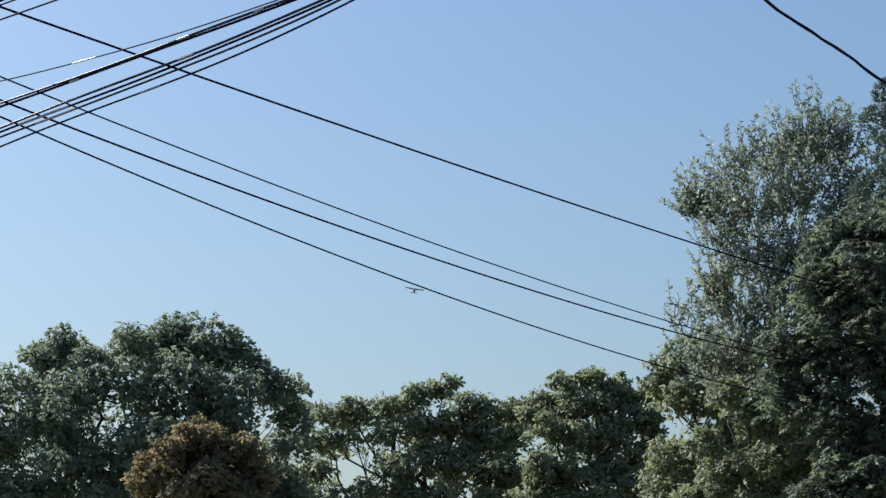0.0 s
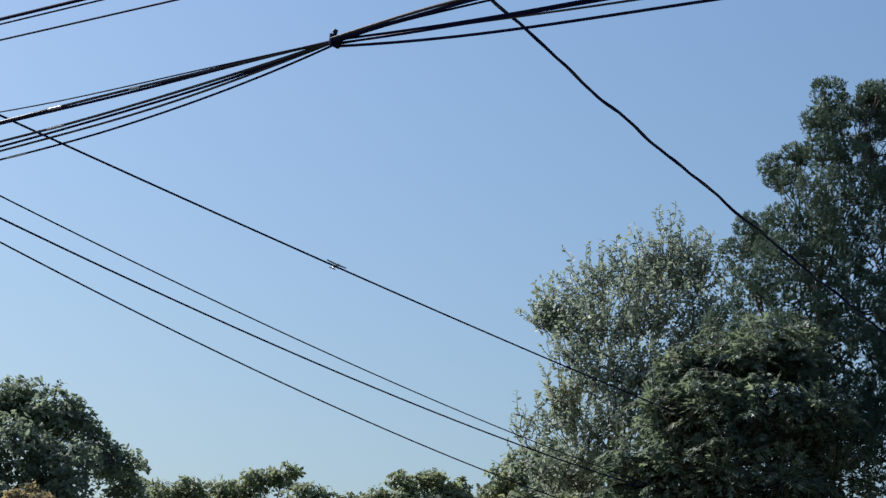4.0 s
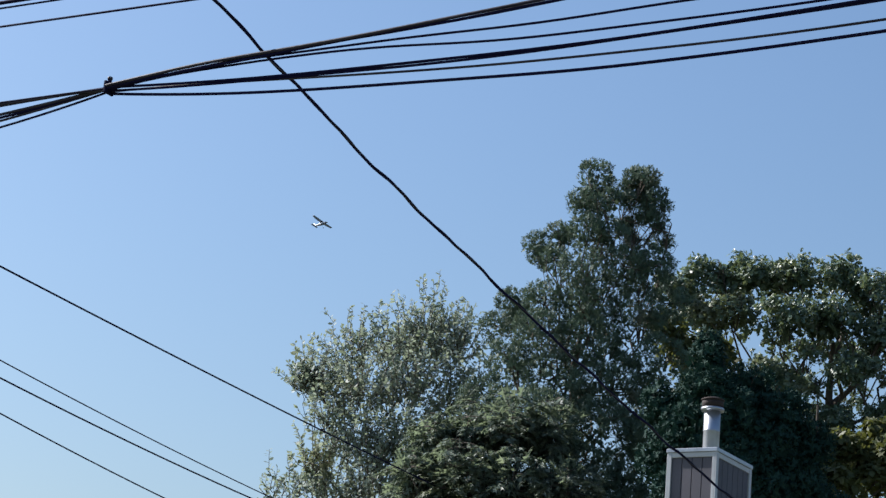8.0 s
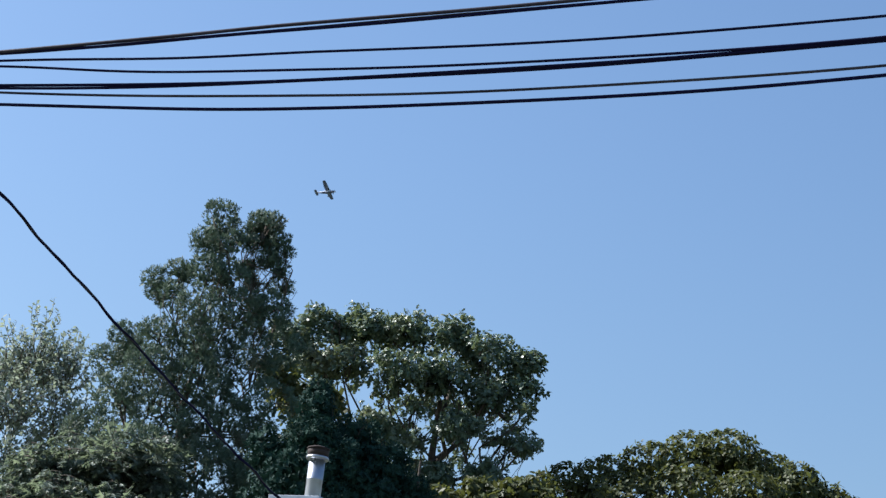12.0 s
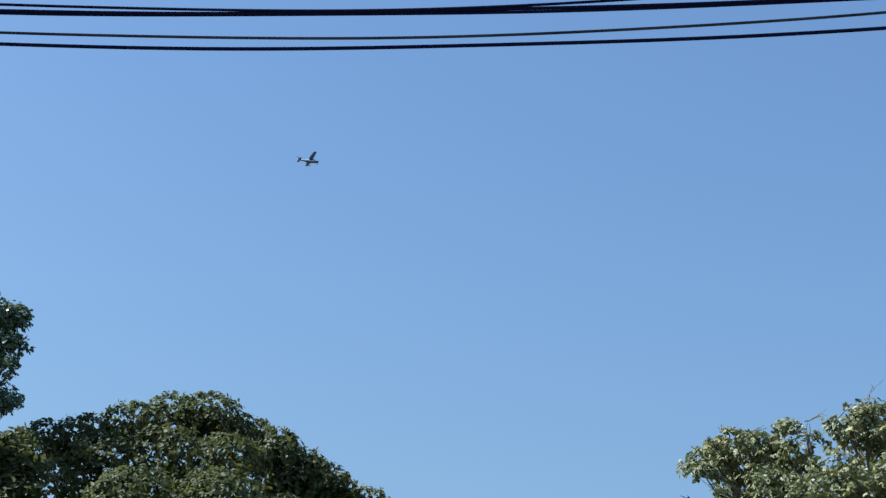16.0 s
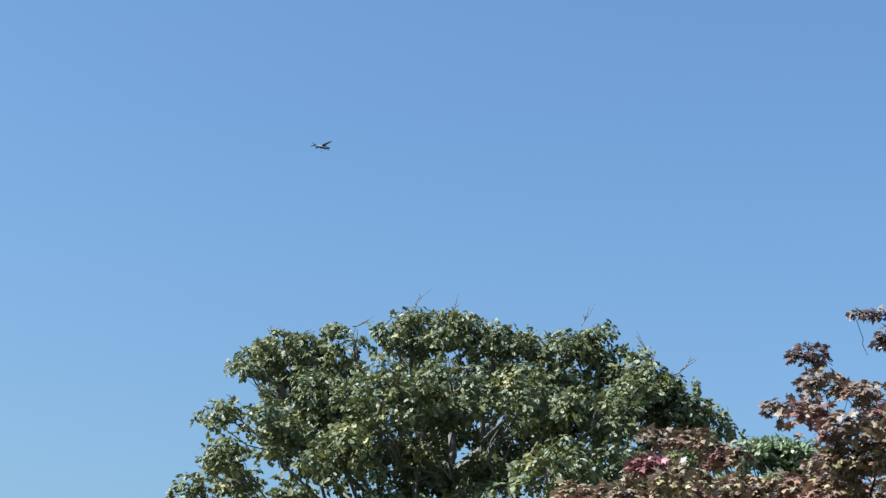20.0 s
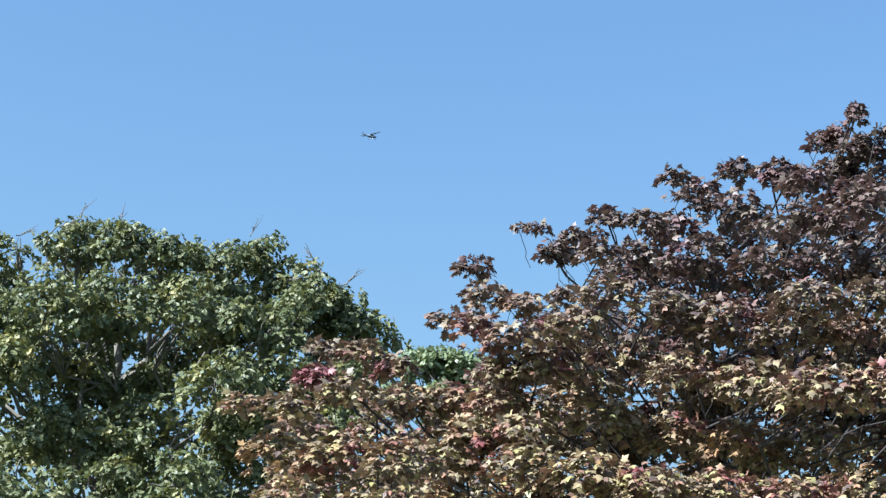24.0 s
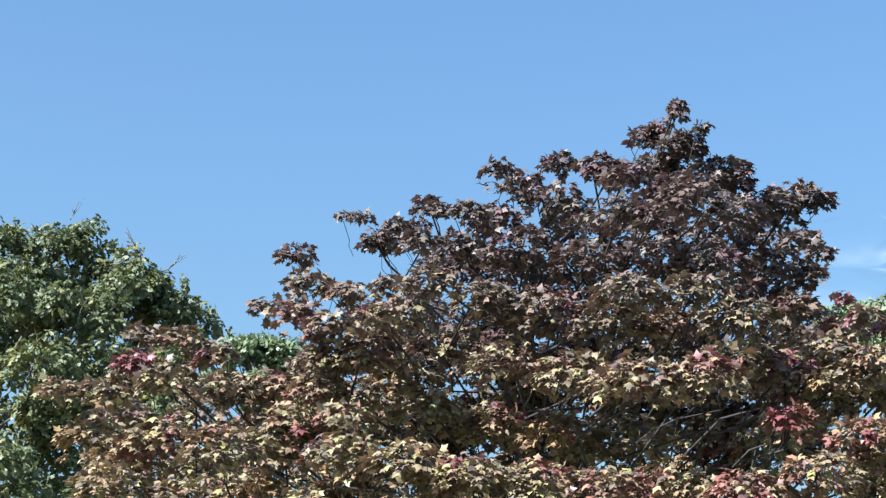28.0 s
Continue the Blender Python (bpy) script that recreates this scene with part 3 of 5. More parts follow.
    # boxed chimney in front of the gutter
    c = tagged(new("chimney_chase"), "grey boxed chimney with white corner boards and a metal flue", "chimney")
    c.matrix_world = turn @ Matrix.Translation((-12.31, 26.5, 0))
    hw, hd, top = 0.37, 0.60, 7.88
    bm = bmesh.new()
    box(bm, -hw + 0.02, -hd + 0.02, -0.1, hw - 0.02, hd - 0.02, top - 0.06)
    part("body", bm, GREY_SIDING, c)
    # siding boards with open joints
    for k in range(4):
        w = (2 * hw - 0.11) / 4
        bm = bmesh.new()
        bx = -hw + 0.055 + k * w
        box(bm, bx + 0.006, -hd + 0.004, 0.0, bx + w - 0.006, -hd + 0.021, top - 0.15, 0.003)
        part("siding_board", bm, GREY_SIDING, c)
    for sx in (-1, 1):
        for k in range(6):
            w = (2 * hd - 0.13) / 6
            by = -hd + 0.065 + k * w
            bm = bmesh.new()
            xa, xb = sorted((sx * (hw - 0.021), sx * (hw - 0.004)))
            box(bm, xa, by + 0.006, 0.0, xb, by + w - 0.006, top - 0.15, 0.003)
            part("siding_board", bm, GREY_SIDING, c)
    for sx in (-1, 1):
        for sy in (-1, 1):
            bm = bmesh.new()
            xa, xb = sorted((sx * hw, sx * (hw - 0.052)))
            ya, yc = sorted((sy * (hd + 0.018), sy * (hd - 0.012)))
            box(bm, xa, ya, 0.0, xb, yc, top - 0.075, 0.004)
            xa, xb = sorted((sx * (hw + 0.018), sx * (hw - 0.012)))
            ya, yc = sorted((sy * (hd + 0.018), sy * (hd - 0.06)))
            box(bm, xa, ya, 0.0, xb, yc, top - 0.077, 0.004)
            part("corner_board", bm, WHITE_TRIM, c, "white corner board")
    bm = bmesh.new()
    box(bm, -hw - 0.012, -hd - 0.014, top - 0.15, hw + 0.012, hd + 0.014, top - 0.079, 0.004)
    part("frieze_board", bm, WHITE_TRIM, c)
    bm = bmesh.new()
    box(bm, -hw - 0.03, -hd - 0.03, top - 0.078, hw + 0.03, hd + 0.03, top - 0.02, 0.006)
    ring = bmesh.ops.create_cube(bm, size=1.0, matrix=Matrix.Translation((0, 0, top - 0.005)) @ Matrix.Diagonal((2 * hw + 0.04, 2 * hd + 0.04, 0.034, 1)))
    upper = [v for v in ring["verts"] if v.co.z > top - 0.005]
    for v in upper:
        v.co.x *= 0.4
        v.co.y *= 0.4
        v.co.z += 0.02
    part("chase_cover", bm, FLUE_METAL, c, "folded sheet metal chase cover")
    for nm, prof, mat, lab in (
            ("storm_collar", [(0.125, top + 0.01), (0.165, top + 0.02), (0.13, top + 0.05), (0.12, top + 0.052)], FLUE_METAL, ""),
            ("flue_pipe", [(0.118, top), (0.12, top + 0.02), (0.12, top + 0.36), (0.122, top + 0.365), (0.12, top + 0.37), (0.12, top + 0.67), (0.10, top + 0.67)], FLUE_METAL, "shiny round metal flue pipe"),
            ("cap_rim", [(0.11, top + 0.66), (0.165, top + 0.665), (0.17, top + 0.69), (0.165, top + 0.71), (0.11, top + 0.712)], FLUE_METAL, ""),
            ("cap_band", [(0.13, top + 0.71), (0.155, top + 0.713), (0.158, top + 0.78), (0.155, top + 0.82), (0.10, top + 0.822)], RUST, "rust-brown mesh band of the flue cap"),
            ("cap_lid", [(0.15, top + 0.818), (0.172, top + 0.822), (0.17, top + 0.838), (0.11, top + 0.86), (0.0, top + 0.868)], RUST, "rusty metal cap lid")):
        a = np.arange(28) * 2 * np.pi / 28
        v = np.array([[r * math.cos(t), r * math.sin(t), z] for r, z in prof for t in a])
        i, j = np.meshgrid(np.arange(len(prof) - 1), np.arange(28), indexing="ij")
        k = (j + 1) % 28
        q = np.stack([i * 28 + j, i * 28 + k, (i + 1) * 28 + k, (i + 1) * 28 + j], -1).reshape(-1, 4)
        array_part(nm, v, q, 4, mat, c, lab, True)


house()


# ---- trees ----
OAK_A = [
    (-1.98, 11.88, -0.44, 0.72), (-2.6, 11.3, 0.19, 0.71), (-1.24, 11.18, 0.97, 0.6), (0.05, 11.76, 0.35, 0.84), (0.97, 12.11, -0.46, 0.89),
    (1.96, 12.04, -0.05, 0.88), (2.86, 11.64, 0.37, 0.84), (3.7, 10.98, 0.24, 0.77), (4.5, 10.42, 0.65, 0.67), (4.82, 9.7, -0.25, 0.64),
    (4.68, 8.78, 0.42, 0.6), (-3.32, 10.4, 0.67, 0.83), (-0.5, 10.35, 1.06, 1.09), (1.11, 10.33, 1.22, 1.32), (2.72, 9.94, 1.63, 1.25),
    (-1.9, 9.73, 1.97, 1.07), (-3.33, 8.85, 1.3, 1.15), (-1.55, 8.07, 2.45, 1.22), (0.48, 8.38, 2.5, 1.29), (2.72, 8.3, 1.77, 1.24),
    (4.07, 7.91, 0.79, 0.66), (-4.64, 9.56, 0.8, 1.33), (-2.95, 7.05, 1.7, 1.3), (-0.6, 6.84, 2.17, 1.29), (-4.75, 7.64, 0.64, 1.33),
    (4.55, 7.5, 0.4, 0.7), (4.3, 6.5, 0.8, 0.85), (3.2, 6.8, 1.2, 1.05), (1.5, 6.6, 1.9, 1.15), (-4.2, 6.1, 0.9, 1.15)]

ORANGE = [
    (-0.15, 7.84, 0.03, 0.64), (-0.82, 7.21, 0.16, 0.72), (0.82, 7.41, 0.09, 0.67), (-1.34, 6.77, -0.13, 0.53), (-0.14, 6.49, 0.46, 0.9),
    (1.34, 6.77, -0.02, 0.45), (0.82, 6.37, 0.17, 0.7)]

ROW_A = [
    (-2.8, 10.5, 0.38, 0.55), (-1.89, 10.64, 0.19, 0.58), (-0.87, 10.7, 0.4, 0.58), (-0.04, 11.05, 0.01, 0.55), (0.56, 11.36, -0.22, 0.4),
    (1.22, 11.46, 0, 0.44), (1.87, 10.72, 0.8, 0.51), (2.69, 10.58, 0.76, 0.58), (3.42, 10.46, 0.79, 0.51), (-3.06, 9.56, 0.85, 0.58),
    (-2.14, 9.65, 1.06, 0.51), (-0.7, 9.8, 0.75, 0.65), (0.31, 10.09, 0.51, 0.69), (1.32, 10.18, 0.4, 0.69), (2.22, 9.76, 0.69, 0.69),
    (3.09, 9.47, 1.43, 0.65), (-3.99, 8.46, 1.95, 0.53), (-3.01, 8.54, 1.88, 0.57), (-0.52, 8.59, 1.82, 0.71), (0.56, 8.92, 1.12, 0.76),
    (1.63, 8.79, 1.28, 0.76), (2.69, 8.45, 1.71, 0.71), (-1.41, 7.83, 2.18, 0.53), (-3.34, 7.52, 2.47, 0.64), (-2.29, 7.46, 2.51, 0.53),
    (-0.18, 7.52, 1.78, 0.71), (1.06, 7.55, 2.2, 0.74), (2.28, 7.33, 2.35, 0.74), (3.39, 8.17, 1.76, 0.68), (3.69, 9.93, 0.56, 0.62),
    (3.62, 10.65, 0.45, 0.47)]

ROW_B = [
    (-1.63, 10.21, 0.05, 0.48), (-0.91, 10.7, 0.48, 0.51), (-0.05, 10.9, 0.3, 0.51), (0.68, 10.66, 0.15, 0.48), (1.14, 10.34, 0.11, 0.41),
    (-0.67, 9.98, 0.84, 0.61), (0.27, 10.03, 0.52, 0.65), (-1.37, 9.21, 1.24, 0.64), (-0.36, 9.01, 1.31, 0.67), (0.66, 9.19, 0.91, 0.61),
    (1.27, 9.56, 0.62, 0.48), (-1.56, 8.08, 1.64, 0.67), (-0.56, 7.89, 1.59, 0.7), (0.44, 8.06, 1.25, 0.67), (1.31, 8.56, 1.07, 0.51),
    (1.24, 7.45, 2.13, 0.57), (-2.01, 7.08, 1.74, 0.67), (-0.93, 6.87, 1.84, 0.67), (0.23, 6.88, 2.31, 0.7), (1.76, 9.1, 0.75, 0.44),
    (1.75, 7.63, 1.78, 0.57), (-1.79, 9.92, 0.52, 0.44), (1.53, 10.36, 0.13, 0.38), (1.72, 9.6, 1.08, 0.41)]

ROW_C = [
    (-2.17, 9.77, 0.27, 0.7), (-1.3, 10.1, -0.19, 0.73), (-0.45, 9.69, 0.3, 0.73), (-2.63, 9.07, 0.2, 0.52), (-1.76, 8.82, 0.7, 0.72),
    (-0.63, 8.57, 1.09, 0.86), (0.35, 8.8, 0.18, 0.73), (-2.39, 7.4, 0.78, 0.57), (-1.25, 7.49, 0.89, 0.86), (-0.01, 7.26, 1.24, 0.85),
    (-1.74, 6.25, 0.76, 0.86), (-2.44, 6.6, 0.36, 0.79), (-1.09, 6.48, 1.03, 0.94), (0.15, 6.25, 1.55, 0.99), (1.33, 6.55, 0.85, 1.11),
    (2.65, 7.3, -0.06, 1.14), (2.27, 6, 0.5, 1.15), (1, 7.85, 0.65, 0.95), (-2.63, 5.47, 0.36, 0.86), (-0.8, 5.2, 1.4, 1.13)]

WILLOW = [
    (-1.46, 11.58, -0.04, 0.29), (-1.72, 11.37, 0.17, 0.18), (0.96, 12.67, 0.11, 0.7), (0.25, 12.37, 0.04, 0.6), (-0.52, 12.15, 0.09, 0.53),
    (1.61, 12.51, 0.07, 0.58), (-1.16, 11.47, 0.06, 0.53), (-0.37, 11.03, 0.73, 0.66), (0.67, 11.23, 0.75, 0.78), (-0.94, 10.39, 0.86, 0.47),
    (-0.06, 9.91, 0.99, 0.67), (-1.16, 9.54, 0.64, 0.42), (-1.92, 9.04, 0.04, 0.31), (-0.74, 8.95, 0.72, 0.58), (0.86, 9.96, 0.86, 0.77),
    (1.79, 11.3, 0.28, 0.67), (0.18, 8.79, 1.08, 0.67), (-0.71, 7.94, 0.85, 0.69), (0.43, 7.76, 0.72, 0.77), (-1.64, 8.08, 0.53, 0.49),
    (1.93, 10.3, -0.09, 0.72), (1.44, 8.94, 0.76, 0.7)]

ROW_D = [
    (0.07, 6.71, 0.08, 0.51), (0.71, 6.53, -0.02, 0.55), (0.24, 5.79, 0.44, 0.65), (-0.42, 5.45, 0.42, 0.55), (0.98, 5.66, -0.02, 0.66),
    (0.3, 4.94, 0.43, 0.72), (-0.34, 7.12, -0, 0.44), (-0.98, 5.19, -0.08, 0.55), (-0.82, 6.13, 0.2, 0.44)]

CEDAR_LOW = [
    (-0.91, 5.87, 0.56, 0.53), (-0.39, 5.65, 0.5, 0.57), (-0.85, 5.09, 0.92, 0.6), (-0.3, 4.7, 1.24, 0.69), (-1.34, 4.85, 1.07, 0.5)]

PINE = [
    (0.6, 15.86, -0.1, 0.35), (0.37, 15.11, 0.35, 0.32), (0.9, 15.15, 0.37, 0.28), (1.56, 15.84, -0.34, 0.33), (1.85, 15.49, -0.06, 0.26),
    (0.5, 14.43, 0.49, 0.39), (1.08, 14.35, 0.51, 0.3), (-0.09, 14.61, -0.19, 0.26), (-0.51, 14.32, -0.33, 0.3), (-0.14, 13.87, 0.21, 0.32),
    (0.43, 13.57, 0.92, 0.43), (1.95, 14.93, -0.05, 0.2), (2.24, 14.49, -0.2, 0.2), (1.28, 13.66, 0.65, 0.43), (1.91, 13.78, 0.51, 0.39),
    (0.6, 12.91, 0.64, 0.57), (-0.31, 12.93, 0.5, 0.41), (-0.94, 13.03, -0.22, 0.3), (-1.18, 12.41, 0.02, 0.37), (-0.36, 12.1, 0.97, 0.51),
    (0.65, 12.06, 0.76, 0.63), (1.63, 12.82, 0.41, 0.52), (2.26, 13.14, 0.07, 0.41), (-0.88, 11.55, 0.68, 0.49)]

PINE_TIP = [
    (1.41, 15.9, -0.25, 0.24), (1.7, 15.86, 0.05, 0.22), (1.27, 15.41, -0.08, 0.2), (2.02, 15.3, -0.08, 0.2), (1.66, 15.12, -0.05, 0.22),
    (1.23, 14.88, -0.27, 0.2), (0.91, 15.55, 0.18, 0.22), (1.65, 14.62, -0.34, 0.22), (1.53, 14.07, -0.24, 0.27)]

PINE_LOW = [
    (0.04, 11.14, 1.04, 0.62), (1.16, 11.22, 0.59, 0.7), (2.11, 11.69, 0.84, 0.56), (-0.22, 10.09, 1.58, 0.72), (0.99, 10.05, 1.21, 0.77),
    (1.94, 10.33, 1.27, 0.66), (-1.26, 10.68, 0.61, 0.56), (-1.17, 9.72, 1.4, 0.61), (-2.04, 9.61, 1.06, 0.55), (-0.68, 9.03, 1.74, 0.71),
    (0.61, 8.95, 1.59, 0.82), (1.79, 9.22, 1.22, 0.61), (-2.22, 8.98, 0.78, 0.62), (1.5, 8.23, 1.8, 0.86), (-0.08, 8.11, 1.75, 0.86),
    (-1.46, 8.11, 1.72, 0.75)]

CEDAR = [
    (-1.02, 9.55, -0.38, 0.42), (-0.3, 9.79, -0.46, 0.53), (0.47, 9.97, -0.25, 0.59), (1.29, 9.91, -0.42, 0.63), (-1.3, 8.63, -0, 0.52),
    (-0.39, 8.69, 0.32, 0.68), (0.61, 8.7, 0.32, 0.74), (1.61, 8.63, 0.22, 0.74), (-1.8, 7.69, -0.03, 0.46), (-1.03, 7.55, 0.32, 0.63),
    (-0.08, 7.42, 0.59, 0.77), (0.99, 7.33, 0.66, 0.79), (1.9, 7.36, -0.08, 0.83), (-1.94, 6.77, -0.08, 0.54), (-1.07, 6.45, 0.24, 0.71),
    (0.02, 6.23, 0.54, 0.81), (1.09, 6.15, 0.59, 0.81), (1.95, 6.28, -0.21, 0.83)]

SPRUCE = [
    (-0.58, 11.41, 0.03, 0.21), (-0.59, 10.92, 0.2, 0.33), (-0.58, 10.34, 0.45, 0.47), (-0.06, 9.86, 0.63, 0.5), (-0.84, 9.57, 0.57, 0.52),
    (0.55, 9.36, 0.53, 0.46), (1.01, 8.8, 0.48, 0.46), (-0.12, 8.89, 0.63, 0.6), (1.34, 9.61, 0.08, 0.35), (0.48, 8.42, 0.69, 0.6),
    (1.38, 8.29, 0.12, 0.61), (-0.78, 8.36, 0.57, 0.6), (-1.23, 9.14, 0.09, 0.47), (0.21, 10.59, 0.01, 0.41), (0.83, 10.08, 0.13, 0.41),
    (-1.38, 10.17, 0.07, 0.37)]

OAK_B = [
    (-3.06, 15.61, 0.21, 0.54), (-2.36, 16.01, -0.02, 0.6), (-1.27, 16.17, -0.09, 0.66), (-0.18, 16.13, 0.16, 0.65), (0.93, 16.24, -0.3, 0.66),
    (1.86, 15.72, 0.31, 0.6), (2.64, 15.58, 0.35, 0.46), (2.74, 14.85, 0.68, 0.4), (1.86, 14.64, 0.41, 0.67), (-1.71, 15.14, 0.33, 0.65),
    (-0.35, 14.93, 1.06, 0.64), (0.72, 14.92, 0.74, 0.64), (-2.5, 14.91, 0.38, 0.54), (-0.88, 13.48, 1.39, 0.42), (1.07, 13.57, 1.56, 0.52),
    (0.14, 13.14, 1.29, 0.39), (2.69, 13.53, 0.77, 0.29), (3.06, 13.64, 0.22, 0.24), (1.94, 12.5, 1.37, 0.57), (0.67, 12.3, 1.14, 0.59),
    (-0.61, 12.03, 1.74, 0.58), (2.85, 12.51, 0.57, 0.35), (1.38, 11.53, 1.34, 0.65), (-0.02, 11.21, 1.58, 0.64)]

OAK_B_LOW = [
    (-0.51, 14.66, -0.26, 0.34), (0.2, 14.01, 0.84, 0.31), (1.64, 14.21, -0.41, 0.34), (2.33, 13.64, 0.46, 0.34), (2.95, 14.01, -0.47, 0.26),
    (-0.48, 13.6, -0.23, 0.45), (2.72, 14.39, 0.9, 0.2)]

UNDER_B = [
    (-2.6, 12.78, 0.17, 0.53), (-3.02, 13.3, 0.39, 0.43), (-2.02, 12.92, -0.13, 0.49), (-2.23, 11.76, 0.91, 0.59), (-1.55, 11.95, 0.43, 0.55),
    (1.38, 11.2, 0.11, 0.48), (2.13, 11.16, 0.44, 0.5), (0.69, 10.81, 0.29, 0.55), (-0.18, 10.79, -0.27, 0.67), (2.65, 11.55, 0.18, 0.36),
    (3.02, 11.08, 0.4, 0.59), (-0.92, 10.42, 1.08, 0.58), (1.66, 10.48, 0.34, 0.71), (0.41, 9.9, 0.81, 0.7), (2.7, 10.29, 0.61, 0.71)]

TREE_C = [
    (-4.23, 12.89, 0.14, 0.51), (-3.31, 13.06, 0.26, 0.56), (-2.28, 13.42, 0.23, 0.62), (-1.31, 13.78, -0.13, 0.65), (-0.44, 13.84, 0.16, 0.65),
    (0.44, 13.48, 0.08, 0.59), (1.15, 12.95, 0.78, 0.53), (-2.66, 12.24, 0.83, 0.79), (-1.24, 12.45, 0.85, 0.9), (0.07, 12.36, 1.21, 0.84),
    (2.05, 12.74, 0.68, 0.34), (1.67, 12.24, 0.7, 0.61), (2.56, 12.41, 0.04, 0.54), (2.98, 11.87, 0.23, 0.53), (-1.85, 11.02, 2.26, 1.02),
    (0.04, 11.03, 2.5, 1.01), (-3.52, 11.61, 0.59, 0.79), (1.45, 11.13, 1.77, 0.77), (3.12, 11.2, 0.67, 0.59), (1.14, 13.19, 0.46, 0.56),
    (1.77, 12.71, 0.58, 0.56), (2.31, 12.46, 0.71, 0.5), (3.45, 12.21, -0.17, 0.48)]

TREE_C2 = [
    (3.95, 11.57, 0.55, 0.48), (3.36, 11.34, 0.08, 0.75), (4.2, 10.82, 0.5, 0.63), (2.08, 10.63, 0.35, 0.92)]

TREE_C3 = [
    (2.2, 11.84, 0.47, 0.53), (1.95, 11.32, 0.6, 0.55), (2.61, 11.4, 0.58, 0.58), (1.54, 11.98, 0.09, 0.48)]

OAK_D = [
    (-3.18, 10.3, -0.1, 0.42), (-2.56, 10.3, 0.18, 0.44), (-2.01, 10.41, 0.59, 0.41), (-3.44, 9.72, 1.13, 0.22), (-3.96, 9.2, -0.19, 0.34),
    (-3.65, 8.2, 1.51, 0.36), (-4.35, 7.88, 0.18, 0.28), (-1.22, 10.71, 0.12, 0.36), (-0.81, 11, -0.29, 0.46), (-0.13, 10.75, 0.39, 0.51),
    (0.49, 10.6, 0.56, 0.45), (0.97, 10.46, 0.47, 0.43), (2.02, 10.7, 0.01, 0.42), (2.64, 10.3, 0.19, 0.44), (3.17, 10.04, 0.58, 0.43),
    (3.74, 9.54, 0.55, 0.41), (4.39, 9.41, -0.09, 0.34), (-2.31, 9.4, 0.79, 0.7), (-1.16, 9.12, 2.07, 0.71), (-0.1, 9.29, 1.63, 0.76),
    (1.07, 9.34, 1.53, 0.72), (2.14, 9.13, 1.71, 0.68), (-2.91, 8.62, 1.75, 0.56), (-1.78, 8.07, 2.34, 0.7), (1.42, 10.32, 0.55, 0.34)]

OAK_D2 = [
    (-0.69, 8.48, 0.3, 0.74), (1.49, 7.94, 3.11, 0.6), (2.61, 8.19, 1.8, 0.62), (3.48, 8.32, 1.88, 0.53), (-0.85, 7.15, 1.95, 0.79),
    (0.45, 7.26, 1.78, 0.8), (1.73, 7.13, 2.5, 0.78), (2.79, 7.26, 2.12, 0.7), (-0.27, 6.2, 2.68, 0.77), (1.07, 6.14, 3.09, 0.76),
    (2.39, 6.38, 2.04, 0.79), (-1.42, 6.07, 3.11, 0.67), (-4.13, 7.23, 0.36, 0.43), (3.44, 7.43, 2.38, 0.52), (1.74, 9.93, 0.45, 0.47),
    (2.82, 9.74, 0.94, 0.46), (3.5, 9.76, 0.24, 0.43), (3.9, 8.75, 1.27, 0.46), (-1.35, 7.28, 1.1, 0.41), (-3.46, 7.87, 0.9, 0.36),
    (-3.24, 6.95, 0.8, 0.3), (-0.03, 8.23, 0.4, 0.31), (1.04, 8.44, -0.3, 0.28), (0.49, 8.59, 0.1, 0.4), (-2.66, 7.92, 0.2, 0.27),
    (-3.95, 6.6, 0.5, 0.4), (-3.0, 6.35, 0.9, 0.36), (-2.3, 6.85, 0.6, 0.36), (-2.2, 7.45, 0.5, 0.3), (-4.45, 7.1, 0.3, 0.34), (-2.4, 6.1, 1.2, 0.42)]

OAK_IN = [
    (-3.03, 9.97, -0.9, 0.55), (-1.88, 10.16, -0.95, 0.68), (-0.72, 10.37, -1.11, 0.69), (0.46, 10.25, -1.14, 0.75), (1.63, 10.18, -0.95, 0.74),
    (2.71, 9.73, -0.89, 0.68), (-2.97, 9.04, -1.15, 0.68), (-1.66, 9.32, -2.04, 0.8), (-0.27, 9.45, -1.78, 0.89), (1.11, 9.39, -1.59, 0.89),
    (2.5, 9.19, -1.64, 0.79), (3.58, 9.28, -0.83, 0.58)]

OAK_EDGE = [
    (2.31, 10.88, -0.12, 0.38), (2.97, 10.5, 0.14, 0.36), (3.53, 10.07, 0.26, 0.36), (4.1, 9.62, 0.28, 0.32), (1.7, 10.65, 0.56, 0.32),
    (-3.45, 9.8, 0.83, 0.28), (-2.94, 10.31, 0.83, 0.28), (-3.36, 10.13, 0.66, 0.26), (1.16, 10.75, 0.08, 0.32)]

TREE_E = [
    (1.23, 11.56, -0.04, 0.44), (-0.81, 12.14, -0.1, 0.34), (-0.15, 12.15, -0.08, 0.34), (0.5, 12.01, 0.03, 0.37), (-0.48, 11.97, 0.08, 0.44),
    (0.18, 11.91, -0.02, 0.47), (0.84, 11.71, 0.01, 0.47), (-0.99, 11.84, 0.15, 0.34), (-0.19, 11.08, 0.39, 0.57), (0.72, 10.96, 0.12, 0.57),
    (-1.23, 11.09, -0.11, 0.58)]

